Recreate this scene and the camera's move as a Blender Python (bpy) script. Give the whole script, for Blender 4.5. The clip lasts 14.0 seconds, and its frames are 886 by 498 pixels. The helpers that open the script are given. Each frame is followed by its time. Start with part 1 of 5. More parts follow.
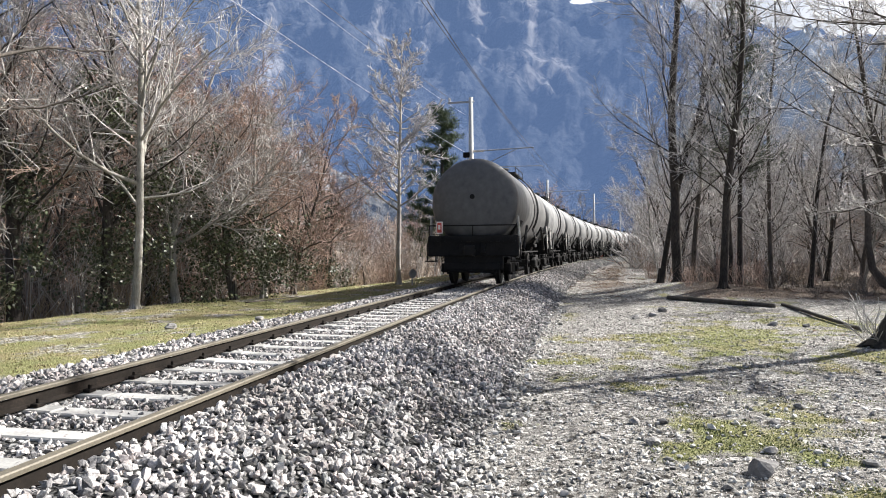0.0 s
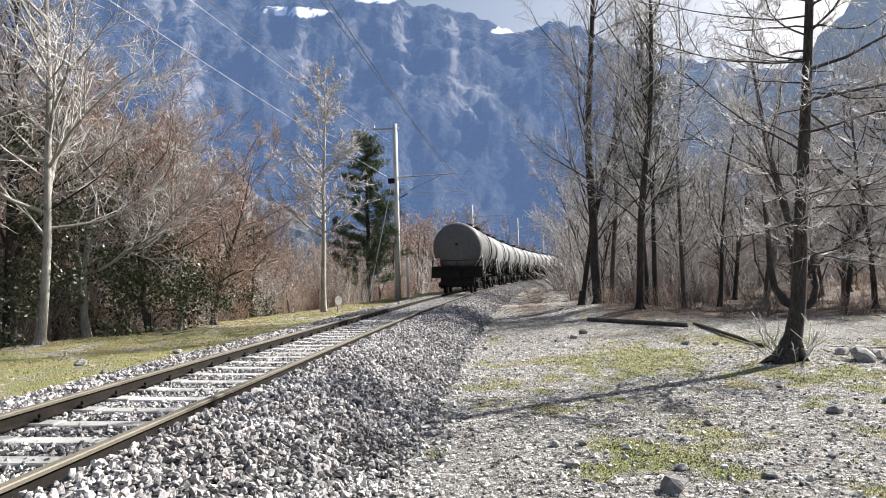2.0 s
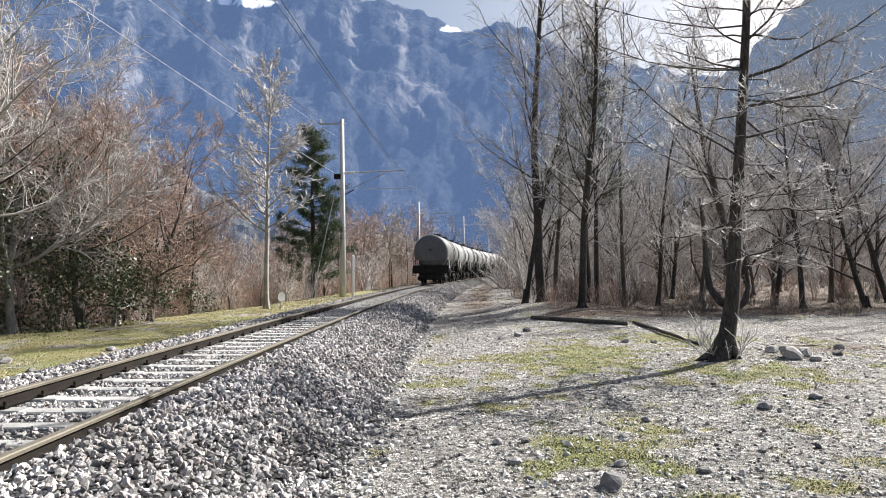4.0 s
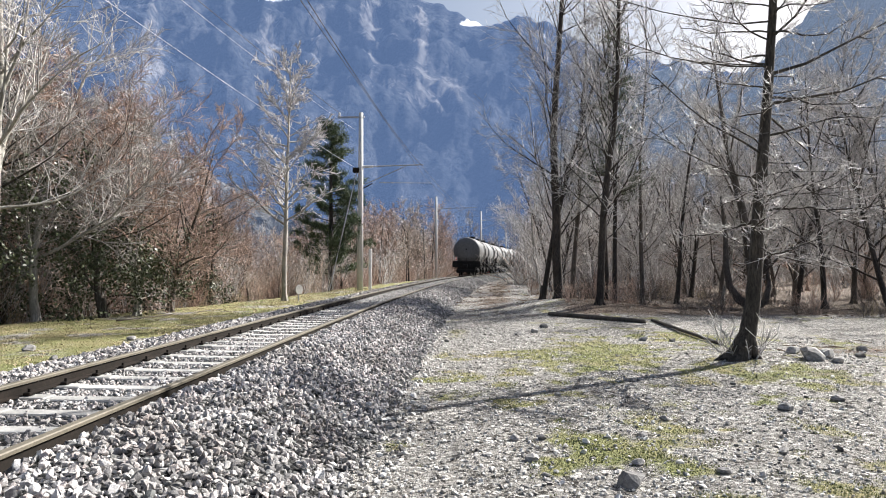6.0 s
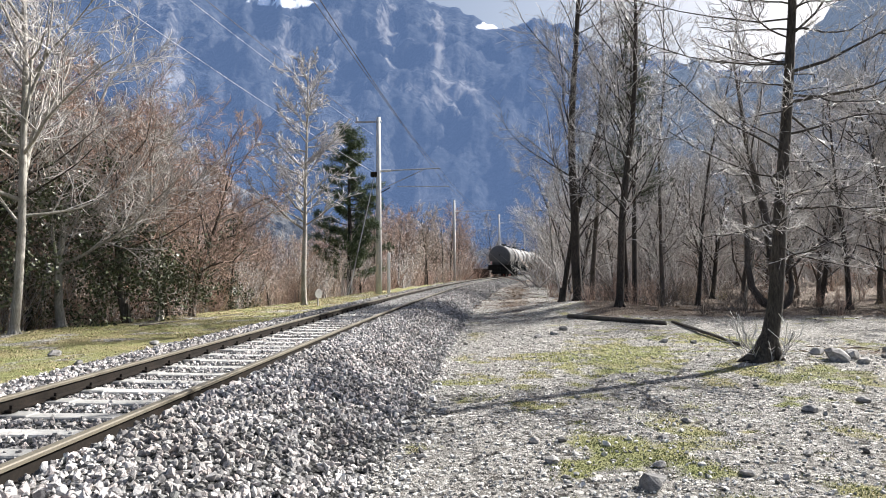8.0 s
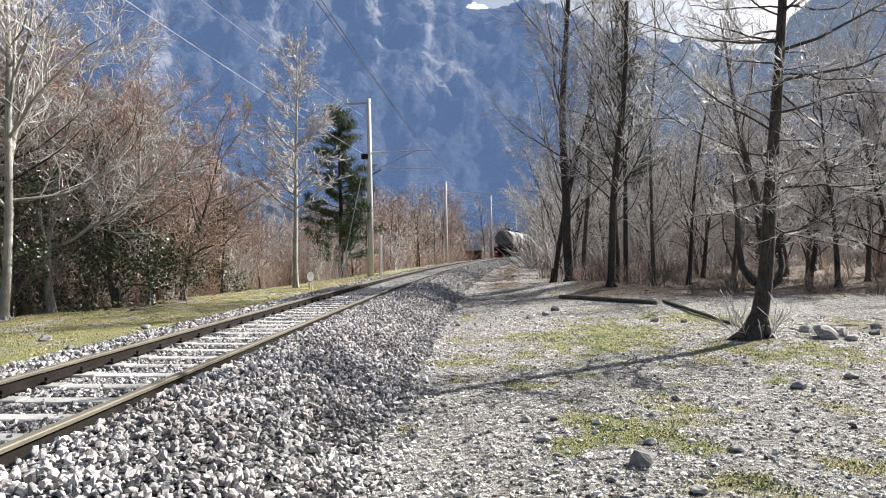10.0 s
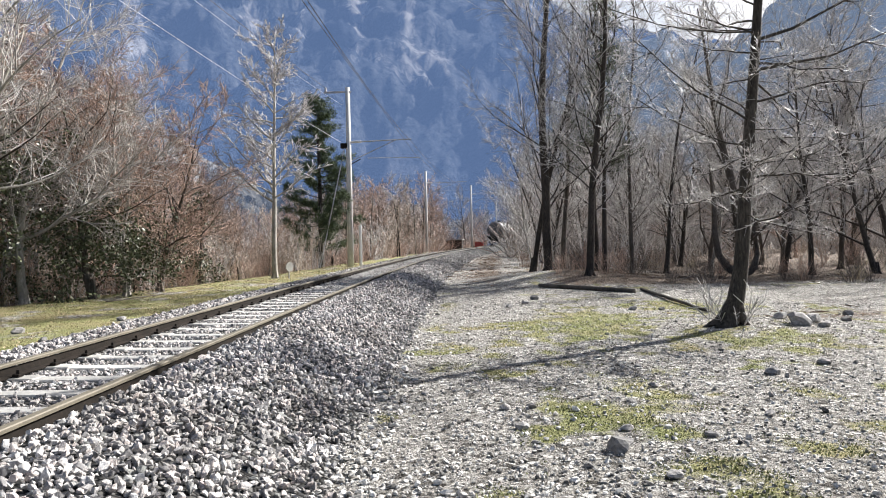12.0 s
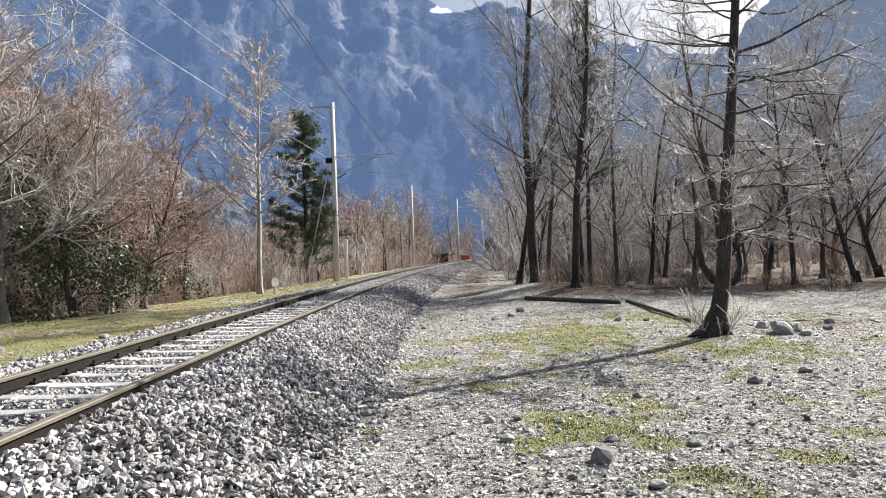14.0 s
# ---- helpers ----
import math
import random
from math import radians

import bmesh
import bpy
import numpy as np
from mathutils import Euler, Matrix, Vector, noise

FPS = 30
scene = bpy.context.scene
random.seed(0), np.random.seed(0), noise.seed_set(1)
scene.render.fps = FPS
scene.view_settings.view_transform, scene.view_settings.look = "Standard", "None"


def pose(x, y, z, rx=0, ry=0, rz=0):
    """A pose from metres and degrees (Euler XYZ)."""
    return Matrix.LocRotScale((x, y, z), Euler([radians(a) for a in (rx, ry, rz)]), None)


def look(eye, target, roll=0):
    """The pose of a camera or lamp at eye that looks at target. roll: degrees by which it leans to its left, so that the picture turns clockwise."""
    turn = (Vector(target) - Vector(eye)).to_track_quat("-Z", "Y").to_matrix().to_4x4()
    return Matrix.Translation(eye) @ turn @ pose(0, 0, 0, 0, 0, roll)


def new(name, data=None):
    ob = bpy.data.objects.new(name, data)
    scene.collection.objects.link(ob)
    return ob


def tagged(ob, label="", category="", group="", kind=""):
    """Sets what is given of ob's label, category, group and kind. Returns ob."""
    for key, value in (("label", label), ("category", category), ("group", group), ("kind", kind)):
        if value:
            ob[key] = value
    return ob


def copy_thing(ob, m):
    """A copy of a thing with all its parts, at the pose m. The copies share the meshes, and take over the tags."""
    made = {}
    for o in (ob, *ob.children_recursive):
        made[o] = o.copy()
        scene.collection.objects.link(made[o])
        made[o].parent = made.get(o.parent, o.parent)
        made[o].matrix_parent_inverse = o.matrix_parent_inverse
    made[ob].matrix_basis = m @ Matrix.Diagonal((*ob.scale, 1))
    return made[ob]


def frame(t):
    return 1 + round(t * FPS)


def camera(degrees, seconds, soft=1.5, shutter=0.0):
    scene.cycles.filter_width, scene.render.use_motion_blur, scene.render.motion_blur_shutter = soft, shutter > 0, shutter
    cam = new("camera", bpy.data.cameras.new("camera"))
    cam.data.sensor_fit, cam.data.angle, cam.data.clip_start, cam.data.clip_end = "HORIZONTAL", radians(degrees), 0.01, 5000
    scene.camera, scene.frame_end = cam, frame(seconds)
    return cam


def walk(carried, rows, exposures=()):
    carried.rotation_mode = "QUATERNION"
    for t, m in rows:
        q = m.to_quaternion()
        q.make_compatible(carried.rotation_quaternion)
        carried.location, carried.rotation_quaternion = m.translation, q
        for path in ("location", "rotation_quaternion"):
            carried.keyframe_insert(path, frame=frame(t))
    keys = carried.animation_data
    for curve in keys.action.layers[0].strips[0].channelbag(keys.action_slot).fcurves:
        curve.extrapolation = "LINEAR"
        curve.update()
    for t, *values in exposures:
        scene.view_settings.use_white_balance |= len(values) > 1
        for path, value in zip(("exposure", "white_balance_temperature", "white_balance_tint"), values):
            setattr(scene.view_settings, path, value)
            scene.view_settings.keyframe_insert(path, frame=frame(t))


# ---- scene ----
cam = camera(66.7, 14.0, soft=1.0)
PATH = [
    (0, (-0.009, 0.05, 1.627), (-0.012, 2.049, 1.63), -0.3),
    (0.5, (-0.028, 0.006, 1.644), (0.059, 2.004, 1.659), -0.3),
    (1, (-0.015, -0.035, 1.667), (0.123, 1.96, 1.697), -0.6),
    (1.5, (0.009, -0.04, 1.671), (0.194, 1.95, 1.758), -1.0),
    (2, (0.028, -0.034, 1.676), (0.243, 1.953, 1.749), -1.2),
    (2.5, (0.053, -0.015, 1.673), (0.348, 1.963, 1.707), -0.7),
    (3, (0.073, -0.005, 1.68), (0.408, 1.966, 1.728), -1.2),
    (3.2, (0.066, 0.002, 1.684), (0.424, 1.969, 1.747), -1.1),
    (5.3, (0.022, 0.007, 1.672), (0.391, 1.972, 1.703), -0.1),
    (5.5, (0.023, 0.02, 1.68), (0.372, 1.989, 1.689), 0.2),
    (6, (0.014, 0.019, 1.683), (0.338, 1.992, 1.73), 0.2),
    (6.5, (0.019, 0.016, 1.681), (0.331, 1.991, 1.713), 0.6),
    (7, (0.011, 0.022, 1.678), (0.329, 1.996, 1.71), 0.4),
    (7.5, (0.008, 0.02, 1.679), (0.313, 1.996, 1.722), 0.6),
    (8, (0.016, 0.002, 1.677), (0.286, 1.983, 1.734), -0.3),
    (8.5, (0.019, 0.007, 1.679), (0.285, 1.989, 1.724), -1.2),
    (8.7, (0.028, 0.004, 1.677), (0.311, 1.983, 1.707), -1.1),
    (11, (0.027, 0.024, 1.665), (0.331, 2.001, 1.663), -0.5),
    (11.5, (0.036, 0.018, 1.671), (0.393, 1.986, 1.658), -0.8),
    (12, (0.049, 0.029, 1.658), (0.399, 1.998, 1.63), -1.0),
    (12.5, (0.049, 0.019, 1.665), (0.395, 1.989, 1.662), -0.9),
    (13, (0.065, 0.013, 1.665), (0.412, 1.982, 1.687), -0.8),
    (13.5, (0.075, 0.02, 1.66), (0.437, 1.987, 1.667), -1.2),
    (14, (0.078, 0.005, 1.65), (0.468, 1.967, 1.662), -1.6),
]
walk(cam, [(t, look(eye, target, roll)) for t, eye, target, roll in PATH])

# ---- light ----
SUN_AZ, SUN_EL = 66.0, 37.0          # degrees clockwise from +y, above the horizon
world = bpy.data.worlds.new("sky")
scene.world = world
world.use_nodes = True
wn = world.node_tree.nodes
sky = wn.new("ShaderNodeTexSky")
sky.sky_type, sky.sun_disc = "NISHITA", False
sky.sun_elevation, sky.sun_rotation = radians(SUN_EL), radians(SUN_AZ)
sky.air_density, sky.dust_density, sky.ozone_density = 1.0, 3.5, 0.6
world.node_tree.links.new(sky.outputs[0], wn["Background"].inputs[0])
wn["Background"].inputs[1].default_value = 0.06
sun_data = bpy.data.lights.new("sun", "SUN")
sun_data.energy, sun_data.angle, sun_data.color = 5.0, radians(0.53), (1.0, 0.985, 0.96)
sun = new("sun", sun_data)
sa, se = radians(SUN_AZ), radians(SUN_EL)
sun.matrix_world = look((math.sin(sa) * math.cos(se) * 60, math.cos(sa) * math.cos(se) * 60, math.sin(se) * 60), (0, 0, 0))
scene.view_settings.exposure = 1.2


# ---- materials ----
def material(name, build):
    m = bpy.data.materials.new(name)
    m.use_nodes = True
    nt = m.node_tree
    bsdf = nt.nodes["Principled BSDF"]
    build(nt, bsdf)
    return m


def node(nt, kind, **kw):
    n = nt.nodes.new(kind)
    for k, v in kw.items():
        n.inputs[k].default_value = v
    return n


def ramp(nt, src, stops):
    r = nt.nodes.new("ShaderNodeValToRGB")
    el = r.color_ramp.elements
    while len(el) < len(stops):
        el.new(0.5)
    for e, (p, c) in zip(el, stops):
        e.position, e.color = p, (*c, 1) if len(c) == 3 else c
    nt.links.new(src, r.inputs[0])
    return r.outputs[0]


def coords(nt, scale=(1, 1, 1), kind="Object"):
    tc = nt.nodes.new("ShaderNodeTexCoord")
    mp = nt.nodes.new("ShaderNodeMapping")
    mp.inputs["Scale"].default_value = scale
    nt.links.new(tc.outputs[kind], mp.inputs[0])
    return mp.outputs[0]


def noise_tex(nt, vec, scale, detail=5.0, rough=0.6, dist=0.0):
    n = node(nt, "ShaderNodeTexNoise", Scale=scale, Detail=detail, Roughness=rough, Distortion=dist)
    nt.links.new(vec, n.inputs["Vector"])
    return n.outputs["Fac"]


def mix(nt, fac, a, b, mode="MIX"):
    m = nt.nodes.new("ShaderNodeMix")
    m.data_type, m.blend_type = "RGBA", mode
    for sock, v in ((m.inputs[0], fac), (m.inputs[6], a), (m.inputs[7], b)):
        if isinstance(v, (int, float)):
            sock.default_value = v
        elif isinstance(v, tuple):
            sock.default_value = (*v, 1)
        else:
            nt.links.new(v, sock)
    return m.outputs[2]


def bump(nt, bsdf, height, strength, distance):
    b = node(nt, "ShaderNodeBump", Strength=strength, Distance=distance)
    nt.links.new(height, b.inputs["Height"])
    nt.links.new(b.outputs[0], bsdf.inputs["Normal"])


def two_scale(name, stops, fine, coarse, rough=0.85, metal=0.0, relief=0.3, depth=0.01, tint=None, vary="island", scale=(1, 1, 1), spec=0.3, dirt=False):
    """Grain and stains at two scales, with a shift from piece to piece."""
    def build(nt, b):
        v = coords(nt, scale)
        f, c = noise_tex(nt, v, fine), noise_tex(nt, v, coarse, 4)
        m = nt.nodes.new("ShaderNodeMath")
        m.operation = "MULTIPLY_ADD"
        m.inputs[1].default_value = 0.5
        nt.links.new(f, m.inputs[0])
        half = nt.nodes.new("ShaderNodeMath")
        half.operation = "MULTIPLY"
        half.inputs[1].default_value = 0.5
        nt.links.new(c, half.inputs[0])
        nt.links.new(half.outputs[0], m.inputs[2])
        col = ramp(nt, m.outputs[0], stops)
        if tint:
            if vary == "island":
                r = nt.nodes.new("ShaderNodeNewGeometry").outputs["Random Per Island"]
            else:
                r = nt.nodes.new("ShaderNodeObjectInfo").outputs["Random"]
            col = mix(nt, 1.0, col, ramp(nt, r, tint), "MULTIPLY")
        if dirt:
            grime = ramp(nt, noise_tex(nt, v, 0.9, 5, 0.6, 0.5), [(0.36, (0.75, 0.735, 0.72)), (0.56, (1.2, 1.2, 1.2))])
            col = mix(nt, 1.0, col, grime, "MULTIPLY")
        nt.links.new(col, b.inputs["Base Color"])
        b.inputs["Roughness"].default_value, b.inputs["Metallic"].default_value = rough, metal
        b.inputs["Specular IOR Level"].default_value = spec
        if relief:
            bump(nt, b, f, relief, depth)
    return material(name, build)


STONE_TINT = [(0.0, (0.26, 0.255, 0.26)), (0.25, (0.62, 0.605, 0.6)), (0.5, (1.0, 0.96, 0.93)), (0.72, (0.95, 0.85, 0.81)), (0.85, (1.35, 1.33, 1.3)), (1.0, (0.3, 0.31, 0.3))]
M_BALLAST = two_scale("ballast stone", [(0.3, (0.19, 0.187, 0.184)), (0.5, (0.43, 0.424, 0.418)), (0.72, (0.68, 0.675, 0.665))], 130, 24, 0.9, relief=0.9, depth=0.006, tint=STONE_TINT, dirt=True)


def cells(nt, vec, scale):
    """Stone-like cells: a tone for each, and the gap between them."""
    out = []
    for feature, sock in (("F1", "Color"), ("DISTANCE_TO_EDGE", "Distance")):
        n = node(nt, "ShaderNodeTexVoronoi", Scale=scale, Randomness=1.0)
        n.feature = feature
        nt.links.new(vec, n.inputs["Vector"])
        out.append(n.outputs[sock])
    sep = nt.nodes.new("ShaderNodeSeparateColor")
    nt.links.new(out[0], sep.inputs[0])
    return sep.outputs[0], out[1]


def bed_paint(nt, b):
    v = coords(nt)
    tone, gap = cells(nt, v, 15)
    col = ramp(nt, tone, [(0.0, (0.02, 0.02, 0.019)), (0.4, (0.1, 0.098, 0.095)), (0.75, (0.2, 0.196, 0.19)), (1.0, (0.34, 0.335, 0.33))])
    # Cell edges darkened: shade in the crevices is painted into the colour.
    col = mix(nt, 1.0, col, ramp(nt, gap, [(0.02, (0.1, 0.1, 0.1)), (0.16, (1, 1, 1))]), "MULTIPLY")
    col = mix(nt, 1.0, col, ramp(nt, noise_tex(nt, v, 1.2, 4), [(0.3, (0.75, 0.74, 0.73)), (0.7, (1.1, 1.1, 1.1))]), "MULTIPLY")
    nt.links.new(col, b.inputs["Base Color"])
    b.inputs["Roughness"].default_value = 0.95
    b.inputs["Specular IOR Level"].default_value = 0.15
    bump(nt, b, gap, 1.0, 0.06)


M_BED = material("crushed stone", bed_paint)
PEBBLE_TINT = [(0.0, (0.16, 0.155, 0.15)), (0.2, (0.45, 0.44, 0.42)), (0.45, (0.85, 0.83, 0.8)), (0.7, (1.05, 1.02, 0.98)), (0.9, (1.3, 1.28, 1.25)), (1.0, (0.3, 0.3, 0.29))]
M_PEBBLE = two_scale("pebble", [(0.3, (0.36, 0.35, 0.34)), (0.6, (0.68, 0.67, 0.65))], 40, 8, 0.9, relief=0.3, depth=0.003, tint=PEBBLE_TINT)
M_ROCK = two_scale("field stone", [(0.3, (0.12, 0.115, 0.11)), (0.5, (0.27, 0.26, 0.25)), (0.7, (0.45, 0.43, 0.4))], 25, 4, 0.92, relief=0.7, depth=0.02, tint=[(0, (0.5, 0.5, 0.5)), (0.5, (1, 1, 1)), (1, (1.5, 1.48, 1.44))], vary="object")
M_CONCRETE = two_scale("weathered concrete", [(0.3, (0.26, 0.25, 0.235)), (0.55, (0.44, 0.43, 0.405)), (0.75, (0.56, 0.55, 0.52))], 30, 3, 0.9, relief=0.3, depth=0.004, tint=[(0, (0.8, 0.8, 0.8)), (1, (1.1, 1.1, 1.1))], vary="object")
M_POLE = two_scale("pole concrete", [(0.3, (0.42, 0.41, 0.39)), (0.6, (0.62, 0.61, 0.58))], 20, 1.5, 0.85, relief=0.2, depth=0.004, scale=(1, 1, 0.3))
M_RUST = two_scale("rusted rail steel", [(0.3, (0.009, 0.008, 0.007)), (0.55, (0.02, 0.016, 0.013)), (0.75, (0.045, 0.033, 0.026))], 40, 3, 0.85, relief=0.3, depth=0.003, spec=0.12)
M_HEAD = two_scale("worn rail head", [(0.3, (0.10, 0.088, 0.066)), (0.6, (0.19, 0.168, 0.128))], 50, 1.0, 0.55, metal=0.15, relief=0.05, depth=0.001)
M_STEEL = two_scale("galvanised steel", [(0.3, (0.3, 0.3, 0.31)), (0.6, (0.5, 0.5, 0.52))], 40, 4, 0.5, metal=0.6, relief=0.05, depth=0.001)
M_WIRE = two_scale("dull copper wire", [(0.3, (0.07, 0.06, 0.055)), (0.6, (0.13, 0.11, 0.1))], 40, 4, 0.6, metal=0.4, relief=0)
M_WIRE_PALE = two_scale("bare aluminium wire", [(0.3, (0.45, 0.45, 0.47)), (0.6, (0.6, 0.6, 0.62))], 40, 4, 0.5, metal=0.3, relief=0)
M_GLASS_INS = two_scale("glazed insulator", [(0.3, (0.5, 0.5, 0.5)), (0.6, (0.7, 0.7, 0.7))], 40, 4, 0.2, relief=0)
M_BLACK = two_scale("sooty underframe steel", [(0.3, (0.004, 0.004, 0.004)), (0.6, (0.015, 0.014, 0.013)), (0.8, (0.05, 0.045, 0.04))], 14, 2.5, 0.75, metal=0.1, relief=0.3, depth=0.01)
M_TREAD = two_scale("bright wheel tread", [(0.3, (0.25, 0.24, 0.23)), (0.6, (0.4, 0.39, 0.38))], 30, 4, 0.35, metal=0.9, relief=0)
M_GREYPAINT = two_scale("pale grey bracket paint", [(0.3, (0.2, 0.19, 0.18)), (0.6, (0.42, 0.41, 0.38))], 14, 2.5, 0.7, relief=0.1, depth=0.005)
M_RED = two_scale("faded red paint", [(0.3, (0.4, 0.06, 0.05)), (0.6, (0.62, 0.12, 0.09))], 14, 2.5, 0.6, relief=0)
M_WHITE = two_scale("white paint", [(0.3, (0.62, 0.6, 0.58)), (0.6, (0.8, 0.79, 0.77))], 14, 2.5, 0.5, relief=0)


def tank_paint(nt, b):
    v = coords(nt, (1, 1, 1))
    streak = noise_tex(nt, coords(nt, (0.2, 0.8, 0.22)), 2.0, 5, 0.6)
    blot = noise_tex(nt, v, 0.9, 6, 0.6, 0.4)
    base = ramp(nt, blot, [(0.3, (0.11, 0.11, 0.11)), (0.5, (0.22, 0.22, 0.22)), (0.7, (0.34, 0.34, 0.335))])
    dirt = ramp(nt, streak, [(0.40, (0.16, 0.155, 0.15)), (0.6, (1, 1, 1))])
    r = nt.nodes.new("ShaderNodeObjectInfo").outputs["Random"]
    own = ramp(nt, r, [(0, (0.6, 0.59, 0.57)), (0.5, (0.95, 0.94, 0.92)), (1, (1.25, 1.24, 1.22))])
    nt.links.new(mix(nt, 1.0, mix(nt, 0.6, base, dirt, "MULTIPLY"), own, "MULTIPLY"), b.inputs["Base Color"])
    nt.links.new(ramp(nt, blot, [(0.3, (0.45, 0.45, 0.45)), (0.7, (0.62, 0.62, 0.62))]), b.inputs["Roughness"])
    bump(nt, b, noise_tex(nt, v, 3.0, 4), 0.08, 0.02)


M_TANK = material("stained grey tank paint", tank_paint)


def end_paint(nt, b):
    """Grey end plate, black with oil below a ragged line."""
    tc = nt.nodes.new("ShaderNodeTexCoord")
    sep = nt.nodes.new("ShaderNodeSeparateXYZ")
    nt.links.new(tc.outputs["Object"], sep.inputs[0])
    v = coords(nt)
    blot = noise_tex(nt, v, 1.1, 6, 0.6)
    m = nt.nodes.new("ShaderNodeMath")
    m.operation = "MULTIPLY_ADD"
    m.inputs[1].default_value = 1.1
    nt.links.new(blot, m.inputs[0])
    nt.links.new(sep.outputs["Z"], m.inputs[2])
    line = nt.nodes.new("ShaderNodeMapRange")
    line.inputs[1].default_value, line.inputs[2].default_value = 1.95, 2.4
    nt.links.new(m.outputs[0], line.inputs[0])
    grey = ramp(nt, noise_tex(nt, v, 5, 5), [(0.3, (0.075, 0.077, 0.08)), (0.7, (0.12, 0.12, 0.122))])
    nt.links.new(mix(nt, line.outputs[0], (0.016, 0.015, 0.015), grey), b.inputs["Base Color"])
    b.inputs["Roughness"].default_value = 0.6
    bump(nt, b, blot, 0.06, 0.01)


M_TANKEND = material("oil-darkened tank end", end_paint)



def bark(name, lo, hi, pale=0.0):
    def build(nt, b):
        v = coords(nt, (3, 3, 0.7))
        ridge = noise_tex(nt, v, 9, 6, 0.65, 0.5)
        moss = noise_tex(nt, coords(nt), 1.3, 4)
        col = ramp(nt, ridge, [(0.3, lo), (0.65, hi)])
        col = mix(nt, 1.0, col, ramp(nt, moss, [(0.35, (0.65, 0.66, 0.6)), (0.6, (1.1, 1.08, 1.05))]), "MULTIPLY")
        nt.links.new(col, b.inputs["Base Color"])
        b.inputs["Roughness"].default_value = 0.85
        b.inputs["Specular IOR Level"].default_value = 0.25
        bump(nt, b, ridge, 0.6, 0.02)
    return material(name, build)


M_BARK = bark("grey-brown bark", (0.045, 0.038, 0.032), (0.15, 0.13, 0.115))
M_BARK_DARK = bark("dark furrowed bark", (0.02, 0.016, 0.014), (0.085, 0.073, 0.064))
M_BARK_LONE = bark("brown flaking bark", (0.014, 0.012, 0.01), (0.1, 0.087, 0.076))
M_BARK_PALE = bark("pale silvery bark", (0.22, 0.2, 0.18), (0.46, 0.44, 0.41))


def twig_mat(name, stops, rough=0.65, spec=0.4):
    return two_scale(name, stops, 18, 3, rough, relief=0, spec=spec, tint=[(0, (0.6, 0.6, 0.6)), (0.5, (1, 1, 1)), (1, (1.45, 1.42, 1.4))])


M_TWIG = twig_mat("grey winter twigs", [(0.3, (0.23, 0.21, 0.19)), (0.65, (0.47, 0.44, 0.41))])
M_TWIG_RED = twig_mat("russet winter twigs", [(0.3, (0.19, 0.125, 0.095)), (0.65, (0.43, 0.305, 0.24))])
M_TWIG_PALE = twig_mat("silvery winter twigs", [(0.3, (0.3, 0.282, 0.265)), (0.65, (0.58, 0.555, 0.53))], 0.5, 0.5)
M_TWIG_BROWN = twig_mat("brown brush stems", [(0.3, (0.21, 0.165, 0.13)), (0.65, (0.46, 0.38, 0.31))])
M_BRAMBLE = twig_mat("dark bramble stems", [(0.3, (0.05, 0.04, 0.033)), (0.65, (0.16, 0.13, 0.11))])
M_NEEDLE = twig_mat("pine needles", [(0.3, (0.03, 0.05, 0.022)), (0.65, (0.09, 0.125, 0.05))], 0.6)
M_NEEDLE_GREY = twig_mat("thin grey-green needles", [(0.3, (0.07, 0.085, 0.055)), (0.65, (0.17, 0.18, 0.12))], 0.6)
M_IVY = twig_mat("ivy leaves", [(0.3, (0.03, 0.04, 0.018)), (0.65, (0.1, 0.115, 0.055))], 0.45, 0.5)
M_BLADE = twig_mat("short spring grass", [(0.3, (0.085, 0.105, 0.035)), (0.65, (0.25, 0.265, 0.11))], 0.7, 0.2)
M_STRAW = twig_mat("dry straw grass", [(0.3, (0.24, 0.19, 0.1)), (0.65, (0.45, 0.38, 0.24))], 0.8, 0.2)
M_LITTER = twig_mat("dead leaves", [(0.3, (0.12, 0.08, 0.055)), (0.65, (0.3, 0.21, 0.15))], 0.8, 0.2)


